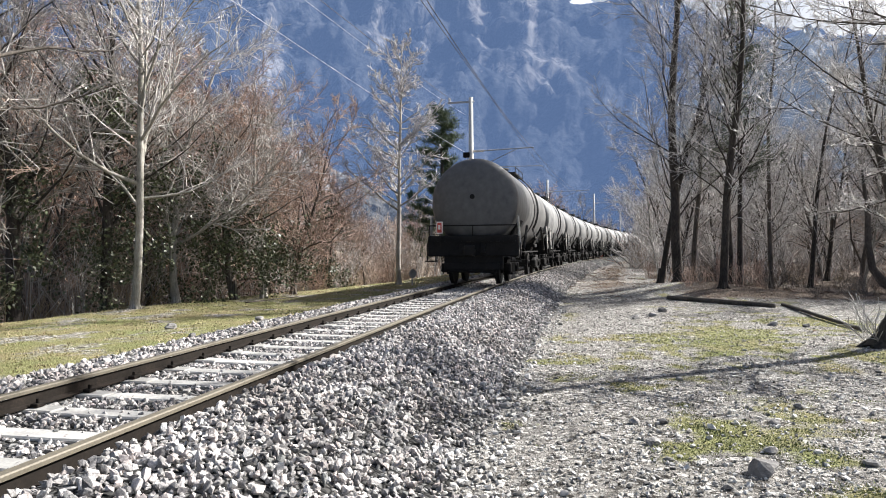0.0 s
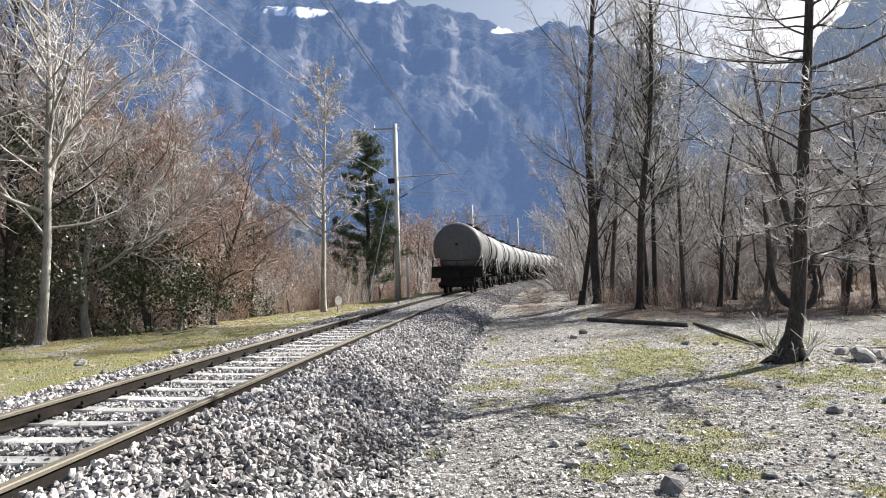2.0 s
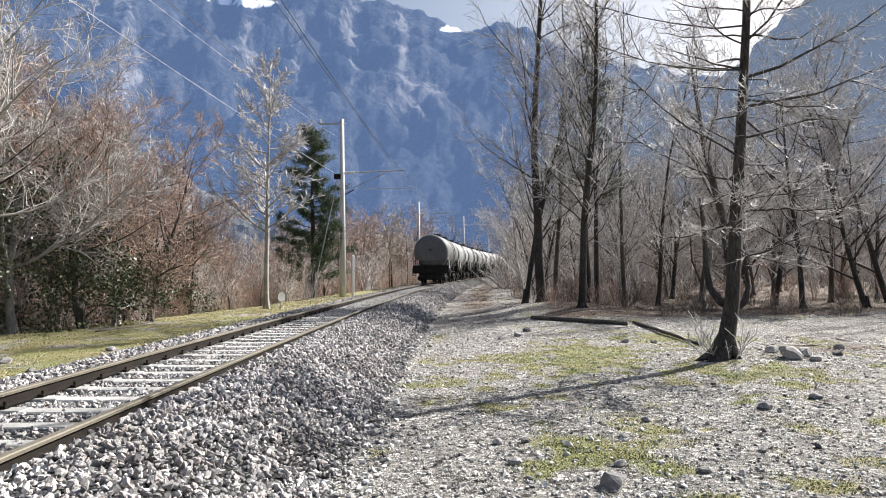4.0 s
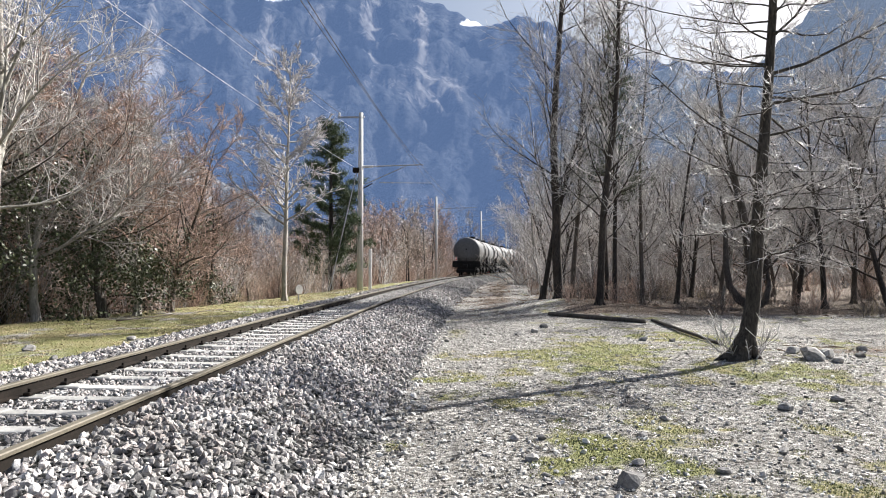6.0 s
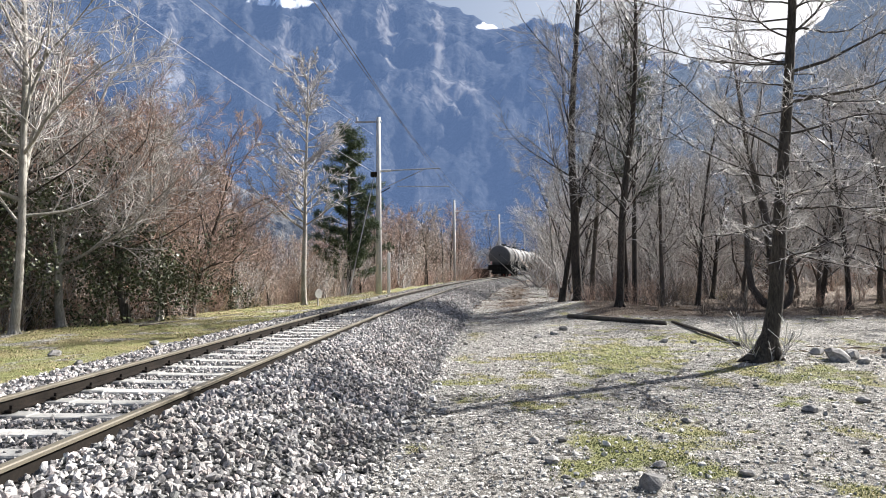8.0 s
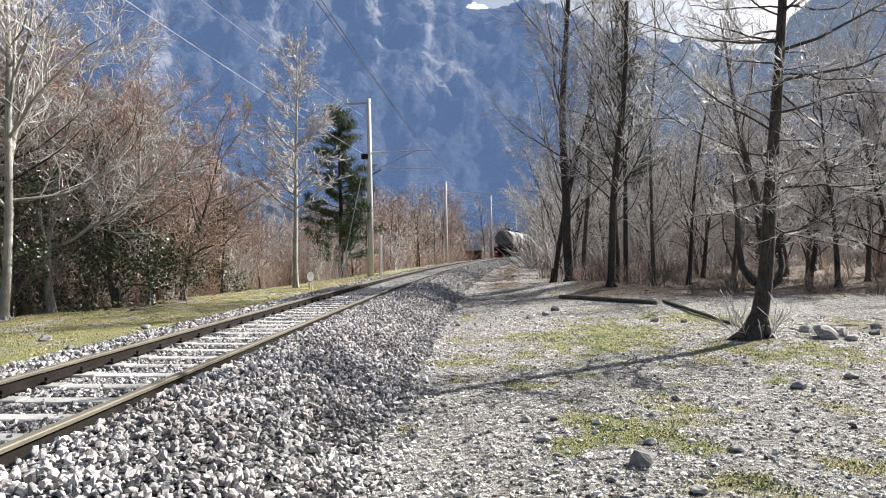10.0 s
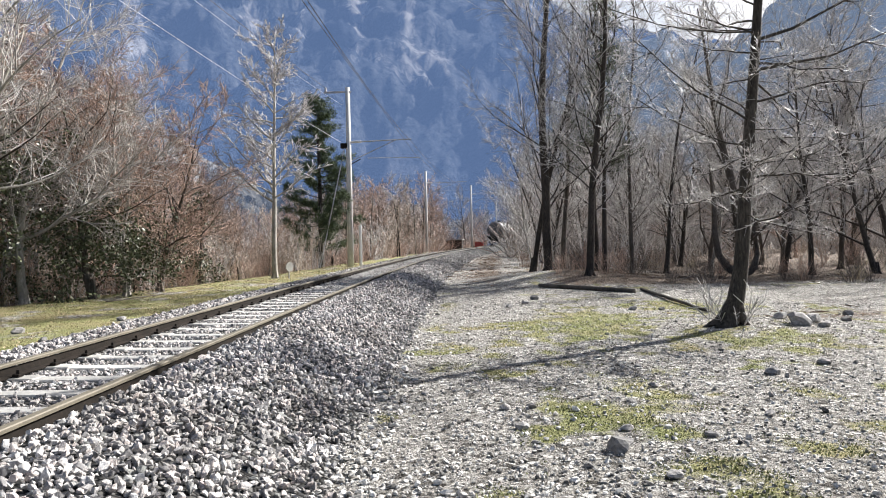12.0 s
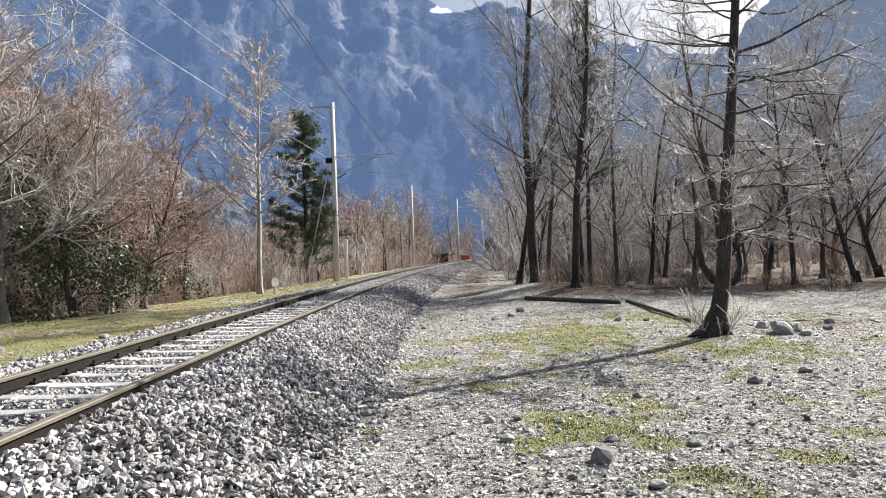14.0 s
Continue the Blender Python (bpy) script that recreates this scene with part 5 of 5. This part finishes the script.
# ---- timber edging at the wood's corner ----
def log(a, b, r, label):
    a, b = Vector((a[0], a[1], gz(*a) + r * 0.7)), Vector((b[0], b[1], gz(*b) + r * 0.7))
    t = Tubes()
    n = 9
    lrng = np.random.default_rng(int(r * 1000))
    pts = [a.lerp(b, i / (n - 1)) + Vector((lrng.normal() * 0.02, lrng.normal() * 0.02, 0)) for i in range(n)]
    t.add([p[:] for p in pts], [r * q for q in (0.9, 1, 1.02, 0.98, 1, 0.95, 0.92, 0.9, 0.85)], 9)
    k = t.n
    t.f += [tuple(range(9))[::-1], tuple(range(k - 9, k))]
    return tagged(t.ob("log", M_BARK, None), label, "log", "logs edging the clearing")


log((6.9, 20.8), (8.8, 18.0), 0.075, "dark weathered log lying at the clearing's edge")
log((9.3, 18.6), (8.2, 13.2), 0.045, "long thin dark log lying along the clearing")
log((-5.6, 19.0), (-3.6, 23.4), 0.025, "pale fallen branch at the wood's edge")


# ---- catenary: poles, brackets, wires ----
def catenary_pole(x, y, heading, height, reach, label, tall=True, brackets=1):
    root = tagged(new("catenary_pole"), label, "pole", "catenary poles")
    bm = bmesh.new()
    r = bmesh.ops.create_cone(bm, cap_ends=True, segments=14, radius1=0.19, radius2=0.125, depth=height + 0.4, matrix=pose(0, 0, height / 2 - 0.2))
    part("mast", bm, M_POLE, root, smooth=True)
    if tall:
        bm = bmesh.new()
        add_box(bm, -0.6, 0, height - 0.25, 1.6, 0.1, 0.1, 0.01)
        part("crossbar", bm, M_STEEL, root, "steel crossbar at the pole top")
        for px in (-1.3,):
            bm = bmesh.new()
            for k in range(3):
                bmesh.ops.create_cone(bm, cap_ends=True, segments=10, radius1=0.08, radius2=0.04, depth=0.07, matrix=pose(px, 0, height - 0.15 + k * 0.08))
            part("insulator", bm, M_GLASS_INS, root, "white glazed insulator")
        bm = bmesh.new()
        add_box(bm, -0.25, 0, height * 0.675, 0.42, 0.3, 0.3, 0.03)
        part("bracket_box", bm, M_RUST, root, "dark anchor bracket")
        bm = bmesh.new()
        add_rod(bm, (0.1, 0, height * 0.57), (0.7, 0, height * 0.6), 0.03)
        part("bracket", bm, M_RUST, root, "short dark steel bracket")
    bm = bmesh.new()
    z = height * (0.695 if tall else 0.855)
    add_rod(bm, (0.1, 0, z), (reach, 0, z + 0.08), 0.035)
    part("cantilever", bm, M_STEEL, root, "galvanised cantilever tube")
    bm = bmesh.new()
    add_rod(bm, (0.1, 0, z), (0.75, 0, z + 0.01), 0.07, 8)
    part("insulator", bm, M_GLASS_INS, root, "white glazed insulator")
    bm = bmesh.new()
    add_rod(bm, (0.15, 0, z - 1.5 if not tall else z - 1.1), (reach * 0.75, 0, z + 0.05), 0.025 if tall else 0.03)
    part("brace", bm, M_STEEL, root)
    bm = bmesh.new()
    add_rod(bm, (reach * 0.3, 0, z - 0.95), (reach + 0.5, 0, z - 1.0), 0.02)
    part("registration_arm", bm, M_STEEL, root)
    root.matrix_world = pose(x, y, gz(x, y), 0, 0, -heading)
    return root


POLES = [(1.62, 39.8, 15.0), (13.0, 84.5, 19.0), (24.4, 109.5, 21.5)]
for i, (x, y, h) in enumerate(POLES):
    catenary_pole(x, y, h, 10.45, 3.7 if i == 0 else 5.2, "tall pale concrete catenary pole with crossbar and guy" if i == 0 else "pale concrete catenary pole with steel cantilever", tall=i == 0)
catenary_pole(-9.2, -6.0, 10.0, 10.45, 4.2, "concrete catenary pole behind the viewpoint")
bx, by, bh = along(146, -4.8)
catenary_pole(bx, by, bh, 9.5, 4.6, "pale concrete catenary pole with steel cantilever", tall=False)


def wire(name, pts, sag, r, mat, label):
    t = Tubes()
    for a, b in zip(pts[:-1], pts[1:]):
        a, b = np.array(a), np.array(b)
        ps = [a + (b - a) * f - np.array([0, 0, 4 * sag * f * (1 - f)]) for f in np.linspace(0, 1, 25)]
        t.add(ps, [r] * 25, 5)
    return tagged(t.ob(name, mat, None), label, "wire", "overhead wires")


def off(p, h, u, z):
    h = radians(h)
    return (p[0] + math.cos(h) * u, p[1] - math.sin(h) * u, z)


P1, P2, P3, PB = (1.62, 39.8), (13.0, 84.5), (24.4, 109.5), (-9.2, -6.0)
wire("feeder_wire", [off(PB, 10, -3.0, 10.6), off(P1, 15, -1.3, 10.65)], 0.35, 0.011, M_WIRE, "dark feeder wire on the pole tops")
wire("earth_wire", [off(PB, 10, -1.3, 8.2), off(P1, 15, -0.35, 7.4)], 0.35, 0.008, M_WIRE_PALE, "pale bare wire running to the pole's anchor bracket")
wire("line_wire", [off(PB, 10, -1.4, 9.3), off(P1, 15, -0.3, 9.6)], 0.6, 0.006, M_WIRE_PALE, "thin pale wire along the poles")
wire("messenger_wire", [off(PB, 10, 4.2, 7.9), off(P1, 15, 3.6, 7.5), off(P2, 19, 5.0, 8.6), off(P3, 21.5, 5.0, 8.6)], 0.75, 0.010, M_WIRE, "dark messenger wire above the track")
wire("contact_wire", [off(PB, 10, 4.2, 6.6), off(P1, 15, 3.9, 6.65), off(P2, 19, 5.2, 6.6), off(P3, 21.5, 5.2, 6.6)], 0.03, 0.008, M_WIRE, "dark contact wire above the track")
wire("guy_wire", [(1.4, 39.8, 7.2), (-0.15, 39.2, 0.15)], 0.0, 0.03, M_WIRE_PALE, "pale guy rod bracing the pole")


def marker_post():
    root = tagged(new("marker_post"), "short white square post beside the catenary pole", "post")
    bm = bmesh.new()
    add_box(bm, 0, 0, 1.2, 0.16, 0.16, 2.5, 0.02)
    part("post", bm, M_WHITE, root)
    root.matrix_world = pose(2.25, 40.6, gz(2.25, 40.6), 0, 0, 5)


marker_post()


def disc_sign(x, y):
    root = tagged(new("disc_sign"), "round weathered grey trackside disc on a low post", "sign")
    bm = bmesh.new()
    bmesh.ops.create_cone(bm, cap_ends=True, segments=24, radius1=0.19, radius2=0.19, depth=0.03, matrix=pose(0, -0.04, 0.5, 90))
    part("disc", bm, M_GREYPAINT, root)
    bm = bmesh.new()
    add_rod(bm, (0, 0, -0.2), (0, 0, 0.55), 0.03)
    part("post", bm, M_STEEL, root)
    root.matrix_world = pose(x, y, gz(x, y), 0, 0, 42)


disc_sign(-1.35, 28.2)


def red_cabinet():
    root = tagged(new("trackside_cabinet"), "faded red trackside cabinet by the rails", "cabinet")
    bm = bmesh.new()
    add_box(bm, 0, 0, 0.45, 1.5, 0.7, 0.9, 0.03)
    part("body", bm, M_RED, root)
    bm = bmesh.new()
    add_box(bm, 0, 0, 0.94, 1.6, 0.8, 0.07, 0.02)
    part("lid", bm, M_RED, root)
    x, y, h = along(113, -2.9)
    root.matrix_world = pose(x, y, gz(x, y) + 0.02, 0, 0, -h)


red_cabinet()


def hut():
    root = tagged(new("shelter"), "low dark shelter with a pale flat roof edge among brush", "shelter")
    bm = bmesh.new()
    add_box(bm, 0, 0, 2.45, 3.6, 2.4, 0.16, 0.02)
    part("roof", bm, M_GREYPAINT, root, "pale flat roof slab")
    bm = bmesh.new()
    add_box(bm, 0, 0.5, 1.1, 3.0, 1.2, 2.5, 0.02)
    part("wall", bm, M_BARK_DARK, root, "dark boarded wall")
    for a in (-1.5, 1.5):
        bm = bmesh.new()
        add_rod(bm, (a, -1.0, -0.1), (a, -1.0, 2.4), 0.06)
        part("post", bm, M_BARK_DARK, root)
    x, y, h = along(116, -8.0)
    root.matrix_world = pose(x, y, gz(x, y), 0, 0, -h)


hut()


# ---- the train of tank wagons ----
LENGTH, SHELL_R, SHELL_Z, SHELL_L, WHEEL_R = 12.02, 1.4, 2.6, 10.9, 0.475


def tank_wagon():
    """Origin at the wagon's middle on the rail heads; y runs along the train."""
    root = tagged(new("tank_wagon"), "grey oil-stained railway tank wagon with a black underframe", "tank wagon", "wagons of the goods train")
    # shell with dished ends
    bm = bmesh.new()
    prof, half = [], SHELL_L / 2
    for k in range(9):
        a = radians(90 * k / 8)
        prof.append((SHELL_R * math.sin(a) ** 0.8 if k else 0.0, -half + 0.42 * (1 - math.cos(a)) * 1.0))
    prof += [(SHELL_R, y) for y in np.linspace(-half + 0.5, half - 0.5, 9)]
    prof += [(r, -y) for r, y in prof[:9][::-1]]
    rings, n = [], 56
    for r, y in prof:
        rings.append([bm.verts.new((r * math.cos(2 * math.pi * j / n), y, SHELL_Z + r * math.sin(2 * math.pi * j / n))) for j in range(n)] if r else [bm.verts.new((0, y, SHELL_Z))])
    for a, b in zip(rings[:-1], rings[1:]):
        for j in range(n):
            q = (j + 1) % n
            if len(a) == 1:
                f = bm.faces.new((a[0], b[q], b[j]))
            elif len(b) == 1:
                f = bm.faces.new((a[j], a[q], b[0]))
            else:
                f = bm.faces.new((a[j], a[q], b[q], b[j]))
            cy = sum(v.co.y for v in f.verts) / len(f.verts)
            f.material_index = 1 if abs(cy) > half - 0.30 else 0
    bmesh.ops.recalc_face_normals(bm, faces=bm.faces)
    tank = part("tank", bm, [M_TANK, M_TANKEND], root, "stained pale grey tank shell with dark ends", smooth=True)
    # straps and weld rims
    for y, w in ((-0.1, 0.11),):
        bm = bmesh.new()
        for r0, r1, in ((SHELL_R + 0.018, SHELL_R - 0.02),):
            vs = [[bm.verts.new((r * math.cos(2 * math.pi * j / n), y + o, SHELL_Z + r * math.sin(2 * math.pi * j / n))) for j in range(n)] for r, o in ((r1, -w), (r0, -w), (r0, w), (r1, w))]
            for a, b in zip(vs[:-1], vs[1:]):
                for j in range(n):
                    bm.faces.new((a[j], a[(j + 1) % n], b[(j + 1) % n], b[j]))
        bmesh.ops.recalc_face_normals(bm, faces=bm.faces)
        part("strap" if w > 0.05 else "weld_rim", bm, M_BLACK if w > 0.05 else M_TANK, root, "black band round the tank" if w > 0.05 else "", smooth=False)
    # dome, hatch, walkway on top
    bm = bmesh.new()
    bmesh.ops.create_cone(bm, cap_ends=True, segments=20, radius1=0.32, radius2=0.3, depth=0.3, matrix=pose(0, 0.35, SHELL_Z + SHELL_R + 0.1))
    bmesh.ops.create_cone(bm, cap_ends=True, segments=20, radius1=0.36, radius2=0.34, depth=0.06, matrix=pose(0, 0.35, SHELL_Z + SHELL_R + 0.27))
    part("hatch", bm, M_BLACK, root, "black filling hatch")
    bm = bmesh.new()
    for sx in (-0.62, 0.62):
        add_box(bm, sx, 0.1, SHELL_Z + SHELL_R - 0.02, 0.3, 2.2, 0.04)
        for yy in (-0.9, 0.1, 1.1):
            add_rod(bm, (sx, yy, SHELL_Z + SHELL_R - 0.2), (sx, yy, SHELL_Z + SHELL_R), 0.025)
    part("walkway", bm, M_BLACK, root, "dark walkway on the tank top")
    bm = bmesh.new()
    for sx in (-0.78, 0.78):
        add_rod(bm, (sx, -1.0, SHELL_Z + SHELL_R + 0.18), (sx, 1.2, SHELL_Z + SHELL_R + 0.18), 0.016)
        for yy in (-1.0, 0.1, 1.2):
            add_rod(bm, (sx, yy, SHELL_Z + SHELL_R - 0.15), (sx, yy, SHELL_Z + SHELL_R + 0.18), 0.014)
    part("handrail", bm, M_BLACK, root)
    # side ladders, curved along the shell
    for side in (-1, 1):
        bm = bmesh.new()
        for yy in (-0.02, 0.36):
            pts = []
            for k in range(11):
                a = radians(62 - 92 * k / 10)
                rr = SHELL_R + 0.1
                pts.append((side * rr * math.cos(a), yy, SHELL_Z + rr * math.sin(a)))
            pts.append((side * (SHELL_R + 0.08), yy, 1.35))
            for a, b in zip(pts[:-1], pts[1:]):
                add_rod(bm, a, b, 0.022, 5)
        for k in range(11):
            a = radians(60 - 88 * k / 10)
            rr = SHELL_R + 0.1
            add_rod(bm, (side * rr * math.cos(a), -0.02, SHELL_Z + rr * math.sin(a)), (side * rr * math.cos(a), 0.36, SHELL_Z + rr * math.sin(a)), 0.014, 5)
        part("ladder", bm, M_BLACK, root, "black side ladder")
    # frame
    bm = bmesh.new()
    for sx in (-0.33, 0.33):
        add_box(bm, sx, 0, 1.12, 0.16, 11.0, 0.3, 0.02)
    add_box(bm, 0, 0, 1.02, 0.5, 10.8, 0.06)
    part("centre_sill", bm, M_BLACK, root)
    for y in (-5.35, 5.35):
        bm = bmesh.new()
        add_box(bm, 0, y, 1.2, 2.9, 0.18, 0.66, 0.03)
        # Black filler plate, added to stand for the deep shade below the beam.
        add_box(bm, 0, y * 0.985, 0.68, 1.9, 0.12, 0.5, 0.03)
        part("end_beam", bm, M_BLACK, root)
        bm = bmesh.new()
        add_rod(bm, (0, y, 1.05), (0, y + (0.62 if y > 0 else -0.62), 1.05), 0.11, 10)
        add_box(bm, 0, y + (0.58 if y > 0 else -0.58), 1.05, 0.34, 0.22, 0.34, 0.04)
        part("coupler", bm, M_BLACK, root)
        for sx in (-1.35, 1.35):
            bm = bmesh.new()
            add_box(bm, sx, y, 0.72, 0.3, 0.5, 0.04)
            add_rod(bm, (sx - 0.14, y, 0.72), (sx - 0.14, y, 1.3), 0.02)
            add_rod(bm, (sx + 0.14, y, 0.72), (sx + 0.14, y, 1.3), 0.02)
            part("step", bm, M_BLACK, root)
        bm = bmesh.new()
        e = y + (0.05 if y > 0 else -0.05)
        add_rod(bm, (-1.4, e, 1.85), (1.4, e, 1.85), 0.02)
        for sx in (-1.4, 0, 1.4):
            add_rod(bm, (sx, e, 1.3), (sx, e, 1.85), 0.018)
        add_box(bm, 0, y, 1.36, 2.7, 0.35, 0.04)
        part("end_platform", bm, M_BLACK, root)
        # saddles
        yy = y * 0.72
        bm = bmesh.new()
        for sx in (-1, 1):
            add_box(bm, 0, 0, 0, 0.08, 0.9, 1.15, 0.01, pose(sx * 1.05, yy, 1.55, 0, sx * 28, 0))
        add_box(bm, 0, yy, 1.25, 2.1, 0.9, 0.14, 0.02)
        part("saddle", bm, M_BLACK, root)
        # pale stays at the shell's corners
        for sx in (-1, 1):
            bm = bmesh.new()
            add_box(bm, 0, 0, 0, 0.05, 0.26, 1.05, 0.01, pose(sx * 1.43, y * 0.955, 1.62, 0, sx * -4, 0))
            part("corner_stay", bm, M_GREYPAINT, root, "pale grey corner stay")
            bm = bmesh.new()
            add_rod(bm, (sx * 1.4, y * 0.7, 1.05), (sx * 1.4, y * 0.5, 1.9), 0.05)
            part("strap_stay", bm, M_BLACK, root)
    # brake gear and drain
    bm = bmesh.new()
    add_rod(bm, (0.75, -1.6, 0.95), (0.75, -0.5, 0.95), 0.2, 12)
    add_rod(bm, (-0.7, 0.6, 0.98), (-0.7, 1.8, 0.98), 0.16, 12)
    add_rod(bm, (1.2, -3.0, 1.0), (1.2, 3.0, 1.0), 0.025)
    part("brake_gear", bm, M_BLACK, root)
    for q in (-1, 1):
        bm = bmesh.new()
        add_rod(bm, (0, q * (half + 0.015), SHELL_Z + 0.15), (0, q * (half - 0.1), SHELL_Z + 0.15), 0.08, 12)
        part("end_plug", bm, M_BLACK, root, "small dark plug in the tank end")
    bm = bmesh.new()
    add_rod(bm, (0, 0.1, 0.85), (0, 0.1, 1.4), 0.14, 12)
    part("drain_valve", bm, M_BLACK, root)
    # bogies
    for y in (-3.9, 3.9):
        bm = bmesh.new()
        for sx in (-1.02, 1.02):
            add_box(bm, sx, y, 0.72, 0.14, 1.1, 0.2, 0.03)
            for q in (-1, 1):
                add_box(bm, 0, 0, 0, 0.13, 0.75, 0.17, 0.02, pose(sx, y + q * 0.68, 0.62, q * -22))
                add_box(bm, sx, y + q * 0.925, 0.5, 0.24, 0.3, 0.3, 0.04)
            for q in (-0.22, 0, 0.22):
                add_rod(bm, (sx, y + q, 0.32), (sx, y + q, 0.64), 0.075, 8)
            add_box(bm, sx, y, 0.3, 0.2, 0.75, 0.07, 0.01)
        add_box(bm, 0, y, 0.72, 2.1, 0.45, 0.24, 0.03)
        # Added black fill: boxes and rods darken the see-through space at the wheels.
        for q in (-1.45, 1.45):
            add_box(bm, 0, y + q, 0.55, 1.7, 0.1, 0.22, 0.02)
            add_rod(bm, (-0.75, y + q * 0.98, 0.4), (0.75, y + q * 0.98, 0.4), 0.05)
        part("bogie", bm, M_BLACK, root, "black cast bogie frame")
        for q in (-0.925, 0.925):
            bm = bmesh.new()
            add_rod(bm, (-1.08, 0, 0), (1.08, 0, 0), 0.085, 10)
            for sx in (-0.757, 0.757):
                sgn = 1 if sx > 0 else -1
                bmesh.ops.create_cone(bm, cap_ends=True, segments=28, radius1=WHEEL_R, radius2=WHEEL_R, depth=0.1, matrix=pose(sx, 0, 0, 0, 90))
                bmesh.ops.create_cone(bm, cap_ends=True, segments=28, radius1=WHEEL_R + 0.03, radius2=WHEEL_R + 0.03, depth=0.025, matrix=pose(sx - sgn * 0.065, 0, 0, 0, 90))
                bmesh.ops.create_cone(bm, cap_ends=True, segments=16, radius1=0.17, radius2=0.14, depth=0.1, matrix=pose(sx + sgn * 0.08, 0, 0, 0, 90))
                for k in range(3):
                    a = k * 2.094
                    add_rod(bm, (sx + sgn * 0.055, 0.3 * math.cos(a), 0.3 * math.sin(a)), (sx + sgn * 0.06, 0.3 * math.cos(a), 0.3 * math.sin(a)), 0.05, 8)
            ws = part("wheelset", bm, M_BLACK, root, "wheelset with worn treads")
            ws.location = (0, y + q, WHEEL_R)
    return root


def tail_sign(root):
    """Red and white end-of-train board on the last wagon."""
    bm = bmesh.new()
    add_box(bm, -1.02, -5.62, 1.78, 0.2, 0.03, 0.38, 0.01)
    sign = part("tail_sign", bm, M_WHITE, root, "white-bordered red tail sign")
    bm = bmesh.new()
    add_box(bm, -1.02, -5.645, 1.78, 0.14, 0.02, 0.31, 0.005)
    part("red_panel", bm, M_RED, sign)
    bm = bmesh.new()
    add_box(bm, -1.02, -5.66, 1.79, 0.07, 0.012, 0.14, 0.003)
    part("bar", bm, M_WHITE, sign)
    bm = bmesh.new()
    add_rod(bm, (-1.02, -5.6, 1.2), (-1.02, -5.6, 1.65), 0.02)
    part("sign_post", bm, M_BLACK, sign)


WAGONS = 14
first = tank_wagon()
TRAIN = [first] + [copy_thing(first, pose(0, 0, 0)) for k in range(WAGONS - 1)]
tail_sign(first)


def tail_at(t):
    """Where the train's tail stands along the line, metres."""
    return 17.0 + 8.4 * t - 0.045 * t * t


def motions():
    """The train draws away round the curve, its wheels rolling."""
    for k, wagon in enumerate(TRAIN):
        rows = []
        for i in range(29):
            t = i * 0.5
            s = tail_at(t) + LENGTH * (k + 0.5)
            x, y, h = along(s)
            rows.append((t, pose(x, y, RAIL_TOP, 0, 0, -h)))
        walk(wagon, rows)
        for ws in [o for o in wagon.children if o.name.startswith("wheelset")]:
            x, y, z = ws.location
            start, spin = tail_at(0), []
            for i in range(14 * 15 + 1):
                t = i / 15
                spin.append((t, pose(x, y, z, -math.degrees((tail_at(t) - start) / WHEEL_R))))
            walk(ws, spin)


motions()
